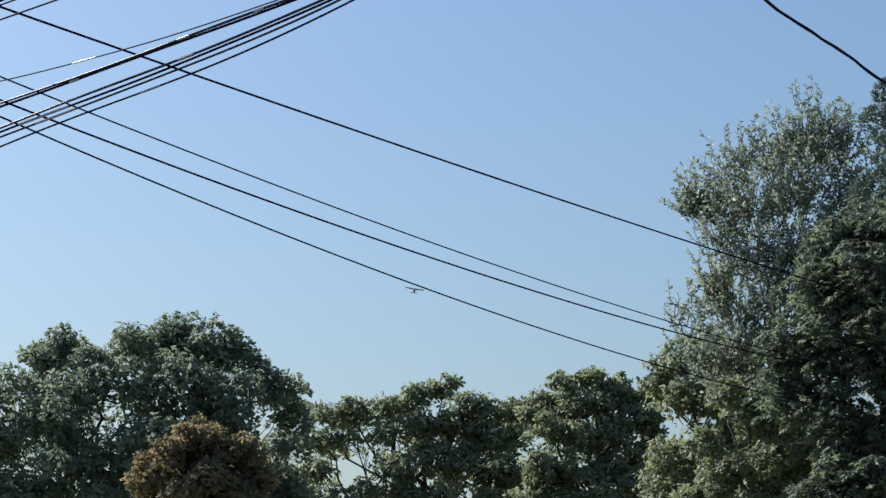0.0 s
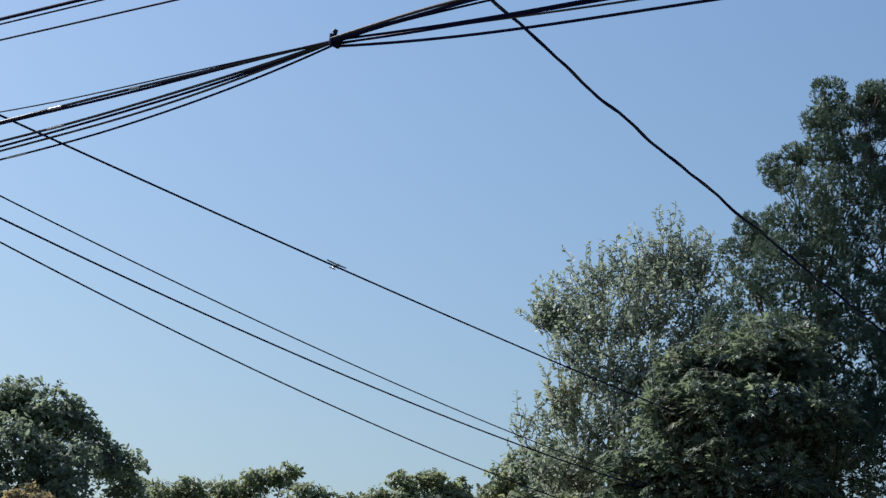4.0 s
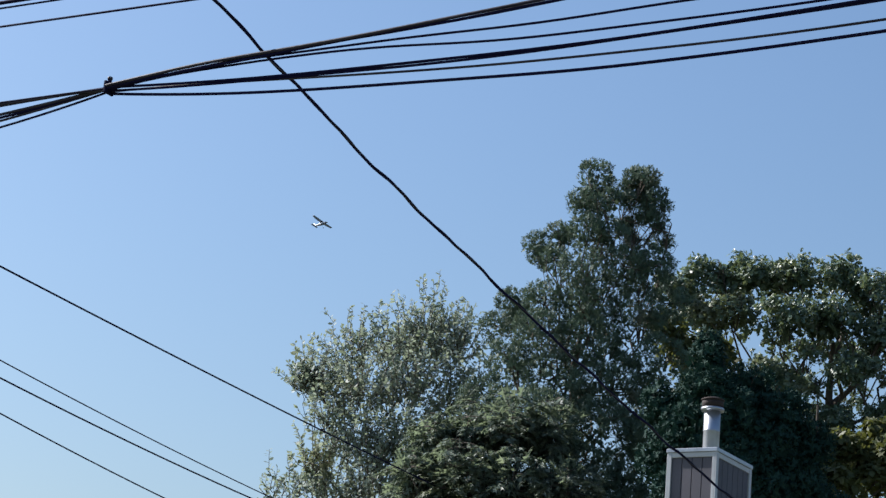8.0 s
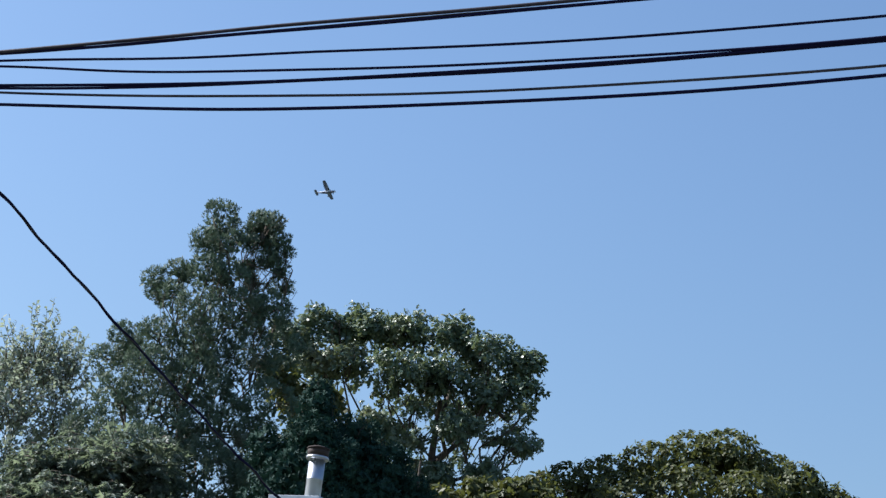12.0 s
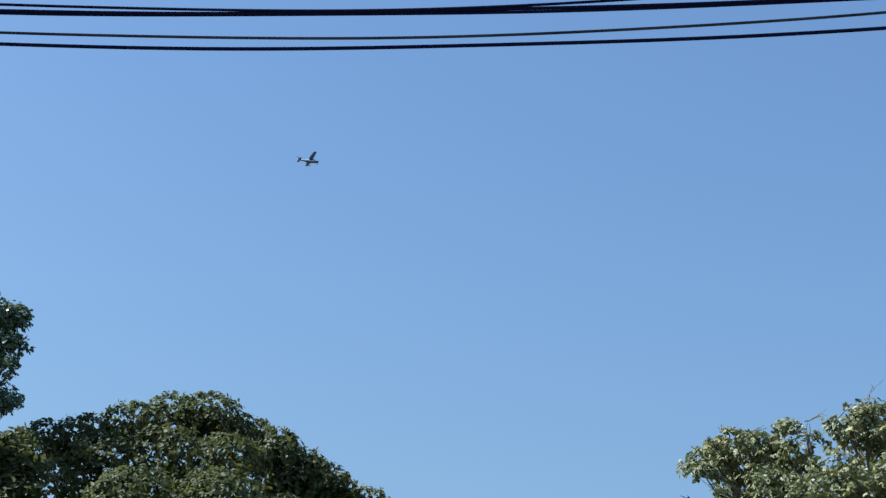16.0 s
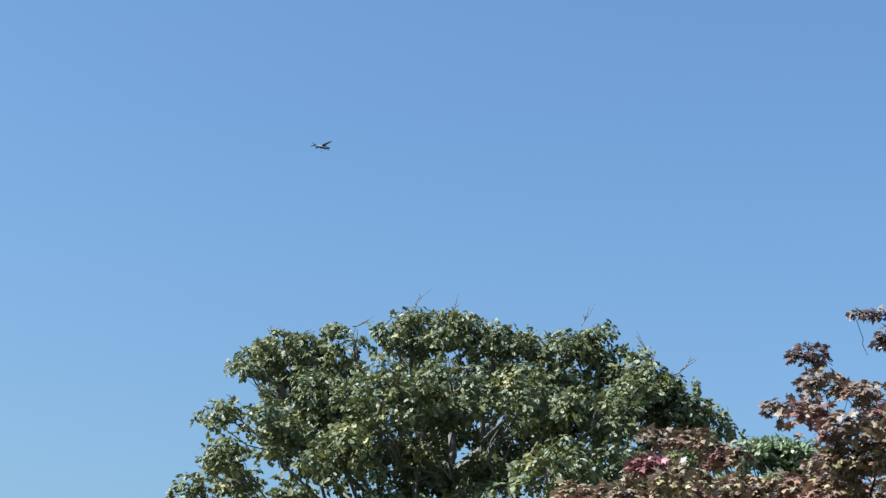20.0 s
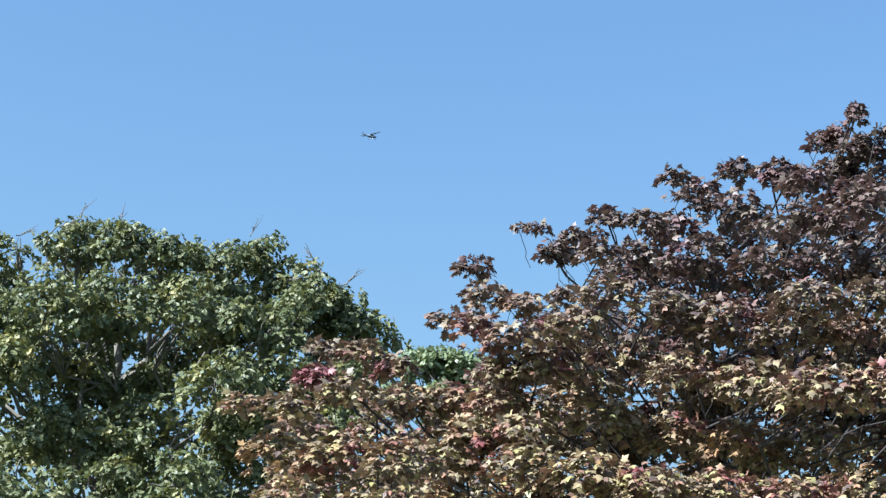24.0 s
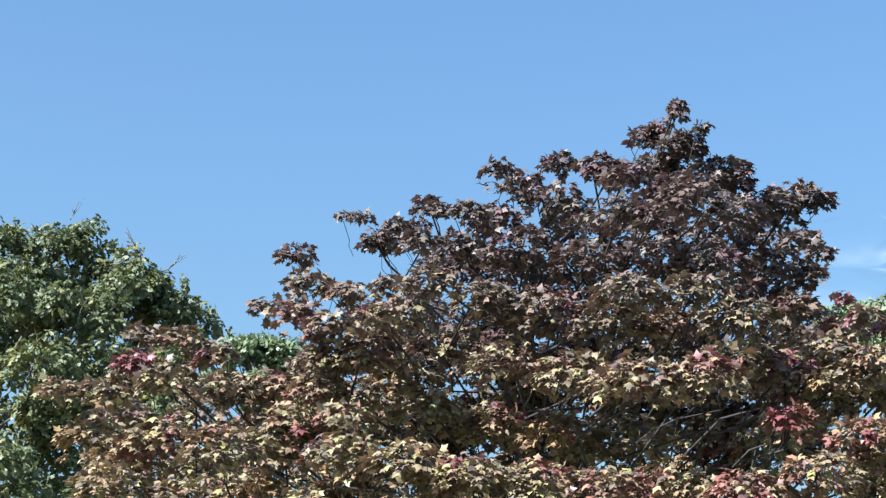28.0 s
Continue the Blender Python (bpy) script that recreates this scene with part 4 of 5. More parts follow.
MAP_TOP = [
    (1.78, 8.17, 0.03, 0.11), (1.56, 8.12, -0.41, 0.16), (1.87, 7.9, 0.03, 0.16), (2.29, 7.67, -0.12, 0.2), (1.05, 7.64, -0.02, 0.2),
    (0.7, 8.05, -1.15, 0.17), (1.21, 7.16, 1.26, 0.18), (0.06, 7.53, 0.26, 0.14), (0.32, 7.65, -0.6, 0.19), (2.98, 7.46, -0.28, 0.2),
    (3.23, 7.44, -0.37, 0.13), (2.66, 7.31, -0.14, 0.24), (0.66, 7.28, -0.07, 0.25), (1.16, 6.78, 1.33, 0.26), (1.67, 6.68, 1.96, 0.27),
    (2.25, 7, 0.54, 0.26), (2.75, 6.61, 1.1, 0.18),
    (1.54, 7.65, -0.1, 0.22), (1.79, 7.82, 0.05, 0.18), (1.96, 7.46, 0.1, 0.23), (2.29, 7.53, -0.1, 0.2), (1.19, 7.66, -0.2, 0.19), (1.71, 7.36, 0.2, 0.22)]

MAP_LEFT = [
    (-0.6, 7.38, -0.57, 0.18), (-0.22, 7.03, 0.54, 0.17), (0.07, 7.3, -0.67, 0.22), (-0.92, 7.19, -0.51, 0.13), (-1.18, 7.02, 0.32, 0.11),
    (-1.39, 7.26, -0.34, 0.08), (-1.1, 6.9, -0.07, 0.13), (-0.97, 7, -0.3, 0.11), (-0.61, 6.53, 1.23, 0.18), (-0.25, 6.8, 0.02, 0.25),
    (-1.89, 6.92, -0.69, 0.18), (-1.57, 6.11, 1.34, 0.19), (-2.03, 6.11, 0.5, 0.15), (-1.24, 5.99, 1.53, 0.17), (-0.89, 6.19, 0.92, 0.18),
    (-0.5, 5.86, 2.34, 0.21), (-1.65, 5.7, 1.83, 0.18), (-1.29, 5.52, 2.11, 0.22), (-1.06, 5.3, 1.92, 0.23), (-1.38, 5.31, 1.87, 0.21),
    (-0.76, 5.56, 2.45, 0.2), (-1, 5.64, 1.91, 0.19), (-1.5, 5.16, 1.16, 0.2), (-0.71, 5.31, 1.23, 0.25)]

MAP_MID = [
    (0.27, 6.65, 0.48, 0.3), (0.89, 6.48, 0.72, 0.31), (1.46, 6.52, 0.59, 0.32), (2, 6.46, 0.83, 0.31), (2.65, 6.59, 0.19, 0.29),
    (-0.03, 5.9, 1.54, 0.27), (0.46, 5.79, 1.58, 0.3), (1.02, 5.65, 1.78, 0.3), (1.62, 5.71, 1.55, 0.3), (2.06, 5.6, 2.23, 0.28),
    (2.7, 6.08, 0.81, 0.22), (-0.93, 5.97, -0.11, 0.3), (-0.38, 5.69, 0.68, 0.3), (0.17, 5.36, 1.5, 0.3), (0.68, 5.15, 2.05, 0.29),
    (1.17, 4.93, 2.87, 0.29), (1.71, 4.96, 2.77, 0.3), (2.42, 5.28, 1.54, 0.3)]

MAP_LOW = [
    (-3.16, 5.84, 0.45, 0.16), (-2.72, 5.71, 0.93, 0.16), (-2.4, 5.53, 1.01, 0.18), (-3.12, 5.42, 1.15, 0.17), (-3.72, 5.15, 1.27, 0.18),
    (-3.23, 5.04, 1.64, 0.21), (-2.64, 5.05, 2.09, 0.25), (-2.3, 5.17, 1.1, 0.26), (-1.91, 5.23, 1.07, 0.23), (-1.59, 5.44, 0.09, 0.27),
    (-1.12, 5.34, 0.07, 0.3), (-3.42, 4.76, 1.07, 0.28), (-2.78, 4.62, 1.63, 0.3), (-2.08, 4.35, 2.88, 0.28), (-1.7, 4.58, 1.88, 0.27),
    (-1.15, 4.41, 2.35, 0.28), (-3.08, 4.18, 1.94, 0.28), (-2.53, 4.1, 1.86, 0.28), (-1.93, 4.12, 1.8, 0.28), (-1.34, 4.03, 2.12, 0.28)]

MAP_FRONT = [
    (-0.51, 5, 1.3, 0.29), (0.03, 4.94, 0.87, 0.31), (0.62, 4.82, 1.01, 0.33), (1.22, 4.82, 0.8, 0.33), (1.96, 5.06, -0.5, 0.36),
    (2.57, 5.08, -0.3, 0.36), (2.86, 5.06, 1.18, 0.28), (-0.64, 4.29, 2.6, 0.28), (-0.15, 4.18, 2.75, 0.28), (0.39, 4.12, 2.63, 0.3),
    (0.96, 4.08, 2.64, 0.3), (1.5, 4.09, 2.57, 0.3), (2, 4.01, 3.12, 0.29), (2.52, 4.15, 3.15, 0.29), (-0.73, 3.91, 2.38, 0.3), (0.16, 3.76, 2.94, 0.31),
    (1.07, 3.81, 2.33, 0.32), (1.92, 3.77, 2.69, 0.31), (-1.45, 5.06, 1.68, 0.22), (-1.18, 4.73, 2.13, 0.23), (-1.61, 4.75, 2, 0.22)]

MAP_IN = [
    (-0.38, 7.01, -1.46, 0.35), (0.19, 6.87, -1.37, 0.4), (0.81, 7.29, -1.16, 0.38), (1.49, 7.25, -1.2, 0.4), (2.18, 7.26, -1.22, 0.4),
    (2.76, 7.24, -1.32, 0.32), (-1.17, 6.49, -1.34, 0.28), (-0.62, 6.62, -2.07, 0.41), (0.08, 6.29, -1.65, 0.46), (0.77, 6.77, -1.66, 0.41),
    (0.97, 6.25, -2.22, 0.47), (1.68, 6.4, -2.31, 0.48), (2.36, 6.28, -2.03, 0.47), (2.95, 6.18, -1.27, 0.4), (-2.13, 5.3, -1.17, 0.43)]

MAP_IN_MID = [
    (-1.3, 5.43, -2.11, 0.47), (-0.37, 5.29, -1.97, 0.5), (0.54, 5.14, -1.36, 0.51), (1.44, 5.52, -1.5, 0.49), (2.3, 5.41, -1.16, 0.5),
    (3.26, 5.35, -2.03, 0.47), (3.33, 6.05, -1.22, 0.34), (-2.82, 5.24, -0.92, 0.39), (-3.58, 5.39, -1.14, 0.28), (-1.65, 5.88, -1.19, 0.34),
    (-0.81, 5.9, -1.26, 0.39), (-1.74, 5.52, -1.73, 0.4), (-0.92, 5.51, -1.31, 0.39), (-2.71, 4.83, -1.46, 0.45)]

MAP_IN_LOW = [
    (-0.95, 5.97, -0.57, 0.33), (-0.19, 5.85, -0.73, 0.38), (0.46, 5.63, -0.72, 0.42), (-0.59, 5.5, -1.56, 0.43), (1.15, 5.53, -0.45, 0.43),
    (1.91, 5.56, -0.56, 0.44), (0.09, 5.51, -1.57, 0.46), (-2.3, 4.82, -0.36, 0.38), (-2.96, 4.72, -0.16, 0.37), (-1.82, 4.67, -0.41, 0.41),
    (-1.22, 4.74, -1.1, 0.42), (-0.47, 4.8, -1.77, 0.46), (2.62, 5.58, -0.62, 0.38), (-3.48, 4.71, -0.15, 0.32), (3, 6.33, -0.51, 0.28),
    (1.6, 4.7, -1.0, 0.5), (2.4, 4.75, -1.0, 0.5), (0.2, 4.6, -1.2, 0.5), (1.0, 4.55, -1.1, 0.5)]

MAP_EDGE = [
    (1.76, 8.17, 0.28, 0.09), (1.94, 7.92, 0.44, 0.09), (1.35, 7.73, 0.69, 0.08), (3.1, 6.81, 0.01, 0.13), (2.98, 6.49, 0.37, 0.14),
    (0.39, 7.41, -0.23, 0.14), (1.14, 5.84, 2.19, 0.24), (1.7, 5.84, 2.22, 0.24), (2.58, 6.53, -0.51, 0.25)]

MAP_RIGHT = [
    (2.83, 5.73, 0.87, 0.23), (2.68, 5.14, 1.75, 0.25), (2.47, 4.8, 2.11, 0.23), (2.8, 5.38, 2.19, 0.19), (2.96, 5.89, 1.89, 0.1),
    (3.13, 5.72, 1.99, 0.13), (3.61, 5.94, 0.6, 0.18), (3.04, 5.72, 1.39, 0.2), (3.11, 5.25, 2.37, 0.23), (2.88, 5.1, 2.19, 0.26),
    (3.34, 5.06, 1.71, 0.29), (2.96, 4.55, 2.65, 0.27), (3.31, 4.5, 2.44, 0.32), (3.18, 4.31, 1.63, 0.32), (3.66, 5.47, 1.41, 0.3),
    (3.83, 4.4, 0.77, 0.36)]

TREE_F = [
    (-0.26, 11.4, -0.06, 0.46), (0.4, 11.42, 0.01, 0.51), (-0.81, 11.3, -0.04, 0.46), (0.05, 10.75, 0.22, 0.57), (0.81, 10.9, -0.02, 0.68)]


tree("oak_tree", "large dark green oak with a dense domed crown", -9.75, 60.00, [OAK_A[:7], OAK_A[7:13], OAK_A[13:]], DARK_OAK_LEAF, 11, tufts, shape=SMALL_SHAPE, size=0.185, gap=0.265, per=6, jitter=0.45,
     trunk=0.42, back=0.2, droop=0.3, holes=0.16, ragged=0.13, split=0.6, grow=1.17)
tree("small_tree", "small tree with orange-brown autumn leaves", -7.70, 50.00, [ORANGE], ORANGE_LEAF, 12, tufts, shape=SMALL_SHAPE, size=0.16, gap=0.2, trunk=0.14, flat=0.75, droop=0.2, back=0.4, grow=1.2)
tree("hedgerow_tree", "broad green tree with olive tops and open branches", -1.86, 66.00, [ROW_A[:9], ROW_A[9:16], ROW_A[16:]], OLIVE_LEAF, 13, tufts, shape=SMALL_SHAPE, size=0.185, gap=0.25, per=6, trunk=0.34,
     twigs=5, back=0.2, trunks=2, fill=0.8, holes=0.2, ragged=0.18, grow=1.2)
tree("hedgerow_tree", "rounded green tree in the row behind the houses", 3.29, 62.00, [ROW_B[:6], ROW_B[6:]], OLIVE_LEAF, 14, tufts, shape=SMALL_SHAPE, size=0.19, gap=0.25, trunk=0.3, twigs=5, back=0.2,
     fill=1.0, holes=0.18, ragged=0.18, grow=1.2)
tree("hedgerow_tree", "olive-green tree with brownish top beside the silver-leaved tree", 7.97, 52.00, [ROW_C[:6], ROW_C[6:13], ROW_C[13:]], OLIVE_LEAF, 15, tufts, shape=SMALL_SHAPE, size=0.18, gap=0.25, per=6,
     trunk=0.25, twigs=5, back=0.15, fill=0.9, holes=0.18, ragged=0.18, grow=1.14)
tree("hedgerow_tree", "low olive-green tree in front of the silver-leaved tree", 7.61, 39.50, [ROW_D], OLIVE_LEAF, 29, tufts, shape=SMALL_SHAPE, size=0.12, gap=0.16, trunk=0.12, back=0.15, holes=0.15)
tree("silver_leaved_tree", "airy tree with silvery green leaves and upright shoots", 8.44, 42.00, [WILLOW[:9], WILLOW[9:16], WILLOW[16:]], SILVER_LEAF, 16, shoots, shape=SMALL_SHAPE, size=0.115,
     trunk=0.07, twigs=4, back=0.15, grow=1.05, limb=0.2, stem=0.5, knit=0.3)
tree("pine_tree", "tall dark pine with two open ragged tops", 13.44, 39.77, [PINE[:8], PINE[8:16], PINE[16:], PINE_TIP, PINE_LOW[:8], PINE_LOW[8:]], NEEDLE, 17, plumes, size=0.088, gap=0.24, plume=0.14, per=30, tall=1.2,
     trunk=0.2, twigs=6, back=0.15, leaf_name="needle_spray", grow=1.1, limb=0.14, knit=0.3, holes=0.26, fill=2)
tree("cedar_tree", "dark green cedar with tiered sprays and lighter tips", 11.60, 36.65, [CEDAR[:8], CEDAR[8:], CEDAR_LOW], CEDAR_SPRAY, 27, tiers, size=0.175, per=20,
     trunk=0.25, twigs=1, back=0.15, leaf_name="needle_spray")
tree("spruce_tree", "dark blue-green spruce behind the boxed chimney", 18.82, 36.00, [SPRUCE[:6], SPRUCE[6:]], SPRUCE_NEEDLE, 18, plumes, size=0.12, gap=0.3, plume=0.19, per=34, trunk=0.2, twigs=2,
     leaf_name="needle_spray", back=0.15, grow=1.15, upright=0.2, tall=1.1)
tree("oak_tree", "tall spreading oak with open gaps low in its crown", 20.55, 47.00, [OAK_B[:8], OAK_B[8:16], OAK_B[16:], OAK_B_LOW], SHADE_OAK_LEAF, 19, tufts, shape=OAK_SHAPE, size=0.15, gap=0.2, per=7, jitter=0.6, trunk=0.38, twigs=5,
     back=0.12, holes=0.22, limb=0.2, ragged=0.22, parts=12, knit=0.45, grow=1.12)
tree("understorey_tree", "low light green tree under the tall oak", 20.82, 42.00, [UNDER_B], OAK_LEAF, 28, tufts, shape=SMALL_SHAPE, size=0.18, gap=0.22, trunk=0.15, back=0.2, limb=0.2)
tree("round_tree", "low domed green tree behind the grey house roof", 30.37, 47.00, [TREE_C[:7], TREE_C[7:13], TREE_C[13:] + TREE_C2 + TREE_C3], OAK_LEAF, 20, tufts, shape=SMALL_SHAPE, size=0.15, gap=0.18, per=7, jitter=0.5, trunk=0.34,
     twigs=4, droop=0.7, back=0.2, grow=1.2, limb=0.2, holes=0.08, ragged=0.07, split=2.0)
glossy_oak = tree("oak_tree", "full oak with glossy drooping green leaves and bare twigs", 50.15, 33.08, [OAK_D[:7], OAK_D[7:12], OAK_D[12:17], OAK_D[17:], OAK_D2[:8], OAK_D2[8:], OAK_EDGE], GLOSSY_OAK_LEAF, 21, tufts,
     shape=OAK_SHAPE, size=0.136, gap=0.19, per=7, droop=0.65, jitter=0.65, ragged=0.2, scatter=0.4, parts=10, clump=(0.34, 0.5), under=0.14, bark=PALE_BARK, trunk=0.3, twigs=5, back=0.2, grow=1.17, limb=0.2, bare=3, stem=0.8, holes=0.24, deep=[OAK_IN])
tree("background_tree", "light green tree between the oak and the maple", 59.52, 46.00, [TREE_E], PALE_LEAF, 22, tufts, shape=SMALL_SHAPE, size=0.16, gap=0.19, trunk=0.2, back=0.3)
tree("background_tree", "bright green tree top behind the red maple", 76.89, 40.00, [TREE_F], PALE_LEAF, 23, tufts, shape=SMALL_SHAPE, size=0.16, gap=0.19, trunk=0.2, back=0.3)
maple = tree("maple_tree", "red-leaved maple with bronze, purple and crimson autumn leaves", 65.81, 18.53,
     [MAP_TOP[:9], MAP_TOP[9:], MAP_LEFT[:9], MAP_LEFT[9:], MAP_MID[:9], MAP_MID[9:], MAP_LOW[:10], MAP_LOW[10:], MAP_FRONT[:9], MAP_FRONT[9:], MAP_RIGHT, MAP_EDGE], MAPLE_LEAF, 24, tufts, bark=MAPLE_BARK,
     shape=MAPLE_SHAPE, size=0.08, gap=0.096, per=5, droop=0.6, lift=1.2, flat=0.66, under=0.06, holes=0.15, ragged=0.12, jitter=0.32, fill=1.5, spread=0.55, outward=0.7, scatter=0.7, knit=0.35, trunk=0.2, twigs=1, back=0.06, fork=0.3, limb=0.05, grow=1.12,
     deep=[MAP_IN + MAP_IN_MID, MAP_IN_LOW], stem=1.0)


def outer_leaves(root, lobes, count, size, seed, shape, mat, droop=0.5):
    """Single leaves on the side of the crown that faces the street, each an object of its own."""
    rng = np.random.default_rng(seed)
    v, f = shape
    me = bpy.data.meshes.new("leaf")
    me.from_pydata([tuple(p * size) for p in v], [], [tuple(int(i) for i in t) for t in f])
    me.materials.append(mat)
    for k in range(count):
        x, z, t, r = lobes[k % len(lobes)]
        d = Vector((rng.uniform(-0.9, 0.9), -1.0, rng.uniform(-0.3, 0.9))).normalized()
        n = (d * 0.7 + Vector((rng.normal() * 0.3, 0, 1.0))).normalized()
        ax = (Vector((d.x + rng.normal() * 0.4, d.y * 0.6, -droop)) - n * n.dot(Vector((d.x, d.y * 0.6, -droop)))).normalized()
        sd = n.cross(ax).normalized()
        ax = sd.cross(n)
        ob = new("leaf", me)
        ob.parent = root
        s = rng.uniform(0.8, 1.25)
        ob.matrix_local = Matrix.Translation(Vector((x, -t, z)) + d * r * rng.uniform(1.02, 1.12)) @ Matrix((ax, sd, n)).transposed().to_4x4() @ Matrix.Scale(s, 4)


outer_leaves(maple, MAP_FRONT + MAP_LOW[10:] + MAP_MID[11:], 280, 0.075, 31, MAPLE_SHAPE, SINGLE_MAPLE_LEAF)
outer_leaves(glossy_oak, OAK_D + OAK_D2[:9], 260, 0.14, 32, OAK_SHAPE, SINGLE_OAK_LEAF, 0.9)


# ---- a few thin clouds low in the sky ----
def cloud_material():
    m, nt, b = material("thin_cloud")
    b.inputs["Base Color"].default_value = (0.9, 0.9, 0.92, 1.0)
    b.inputs["Roughness"].default_value = 1.0
    b.inputs["Specular IOR Level"].default_value = 0.0
    tc = nt.nodes.new("ShaderNodeTexCoord")
    ln = nt.nodes.new("ShaderNodeVectorMath")
    ln.operation = "LENGTH"
    sc = nt.nodes.new("ShaderNodeVectorMath")
    sc.operation = "MULTIPLY_ADD"
    sc.inputs[1].default_value, sc.inputs[2].default_value = (2, 2, 2), (-1, -1, -1)
    nt.links.new(tc.outputs["Generated"], sc.inputs[0])
    nt.links.new(sc.outputs[0], ln.inputs[0])
    edge = nt.nodes.new("ShaderNodeMapRange")
    edge.inputs["From Min"].default_value, edge.inputs["From Max"].default_value = 1.0, 0.2
    nt.links.new(ln.outputs["Value"], edge.inputs["Value"])
    thick = nt.nodes.new("ShaderNodeMath")
    thick.operation = "MULTIPLY"
    nt.links.new(edge.outputs["Result"], thick.inputs[0])
    nt.links.new(noise_out(nt, 2.6, 5.0, "Generated", 0.22, 0.72), thick.inputs[1])
    amount = nt.nodes.new("ShaderNodeMath")
    amount.operation = "MULTIPLY"
    amount.inputs[1].default_value = 0.9
    nt.links.new(thick.outputs[0], amount.inputs[0])
    nt.links.new(amount.outputs[0], b.inputs["Alpha"])
    return m


def clouds():
    mat = cloud_material()
    for az, el, wide, tall in ((76.18, 15.92, 95, 38), (76.82, 14.24, 130, 60), (75.68, 14.56, 120, 34)):
        bm = bmesh.new()
        bmesh.ops.create_icosphere(bm, subdivisions=4, radius=1.0)
        for v in bm.verts:
            k = 1.0 + 0.16 * math.sin(3 * v.co.x + wide) + 0.12 * math.sin(5 * v.co.z + 2 * v.co.x)
            v.co = Vector((v.co.x * wide * k, v.co.y * tall * 0.8, v.co.z * tall * k))
        ob = part("cloud", bm, mat, None, smooth=True)
        reach = 3000.0
        ob.matrix_world = Matrix.Translation(heading(az, reach) + Vector((0, 0, EYE.z + reach * math.tan(radians(el))))) @ pose(0, 0, 0, 0, 0, -az)
        tagged(ob, "faint wispy white cloud in the clear sky", "cloud", "thin clouds low in the sky")


clouds()


# ---- overhead lines ----
def sagging(az, d, u0, u1, rule, steps=60):
    """Points of a cable in the upright plane that passes d metres off, square to the heading az; rule gives the height over the eye."""
    n, s = heading(az), heading(az + 90)
    return [tuple(n * d + s * u + Vector((0, 0, EYE.z + rule(u)))) for u in np.linspace(u0, u1, steps)]


def cable(name, label, points, radius, mat, group="", sides=8):
    v, q = tube_arrays(points, [radius] * len(points), sides)
    ob = array_part(name, v, q, 4, mat, None, smooth=True)
    return tagged(ob, label, "cable", group)


LINE_AZ, LINE_D, TIE_U, TIE_Z = 42, 10.5, -9.586, 5.384
# slope, curve and twist of each cable from the clamp on, its radius and its drop at the clamp
RIGHT = [(0.0326, -0.00204, 0.000267, 0.014, -0.025), (0.0315, -0.0020, 0.000255, 0.012, 0.0), (0.0318, -0.0019, 0.00024, 0.010, -0.01), (0.0204, -0.01103, 0.001083, 0.010, 0.0),
         (-0.0145, -0.00816, 0.001046, 0.010, 0.01), (-0.0924, 0.01063, -0.000121, 0.012, 0.0), (-0.0954, 0.01075, -0.000125, 0.011, -0.008), (-0.106, 0.00626, 0.000309, 0.010, -0.012), (-0.1594, 0.01649, -0.000257, 0.013, -0.015)]
LEFT = [(0.001, 0.00065, -0.000963, 0.007, 0.012), (-0.0036, -0.00554, -0.000767, 0.013, 0.018), (0.0269, 0.00418, 0.000205, 0.013, 0.006), (0.1151, 0.0216, 0.001651, 0.013, 0.0),
        (0.1334, 0.02395, 0.001714, 0.012, 0.0), (0.1647, 0.03179, 0.002349, 0.011, 0.0), (0.2164, 0.04591, 0.003633, 0.010, 0.01)]
# height, slope, curve and twist of each cable close to the clamp, where they still hug each other
NEAR = [(-0.008, 0.069, -0.0222, 0.0033), (-0.029, 0.0756, -0.0244, 0.0035), (-0.018, 0.072, -0.0232, 0.0034), (-0.022, 0.0915, -0.0409, 0.004), (-0.032, 0.106, -0.0584, 0.0061),
        (-0.005, -0.0845, 0.0079, 0.0002), (-0.024, -0.0889, 0.014, -0.0012), (-0.031, -0.053, -0.0121, 0.002), (-0.046, -0.1435, 0.0236, -0.0023)]


def peeling(i, u):
    """Height over the eye of cable i to the far side of the clamp: bundled at first, then on its own."""
    q = u - TIE_U
    a, b, c, _, low = RIGHT[i]
    z0, z1, z2, z3 = NEAR[i]
    w = min(1.0, max(0.0, (q - 2.4) / 2.2))
    w = w * w * (3 - 2 * w)
    hug = z0 + z1 * q + z2 * q * q + z3 * q ** 3 + (0.007 * math.sin(q * 2.6 + 2.1 * i) * min(1.0, q) if i < 5 else 0.0)
    return TIE_Z + (1 - w) * hug + w * (a * q + b * q * q + c * q ** 3 - low) + 0.003 * math.sin(u * 2.1 + 2 * i)


def gathered(i, u):
    """Height over the eye of cable i on the near side of the clamp."""
    q = u - TIE_U
    a, b, c, _, low = LEFT[i]
    return TIE_Z - low - 0.018 * math.exp(-abs(q) * 1.5) + a * q + b * q * q + c * q ** 3 + 0.003 * math.sin(u * 2.1 + 2 * i)


for i, row in enumerate(RIGHT):
    cable("overhead_cable", "black telephone cable spreading from the tied bundle", sagging(LINE_AZ, LINE_D + 0.01 * (i - 4), TIE_U, TIE_U + 14.5, lambda u, i=i: peeling(i, u), 90), row[3] * 0.88,
          OLD_CABLE if i in (0, 2, 7) else CABLE, "cables over the street")
for i, row in enumerate(LEFT):
    cable("overhead_cable", "weathered telephone cable gathered into the tied bundle", sagging(LINE_AZ, LINE_D + 0.01 * (i - 4), TIE_U - 7.5, TIE_U, lambda u, i=i: gathered(i, u)), row[3] * 0.88,
          OLD_CABLE if i % 2 else CABLE, "cables over the street")


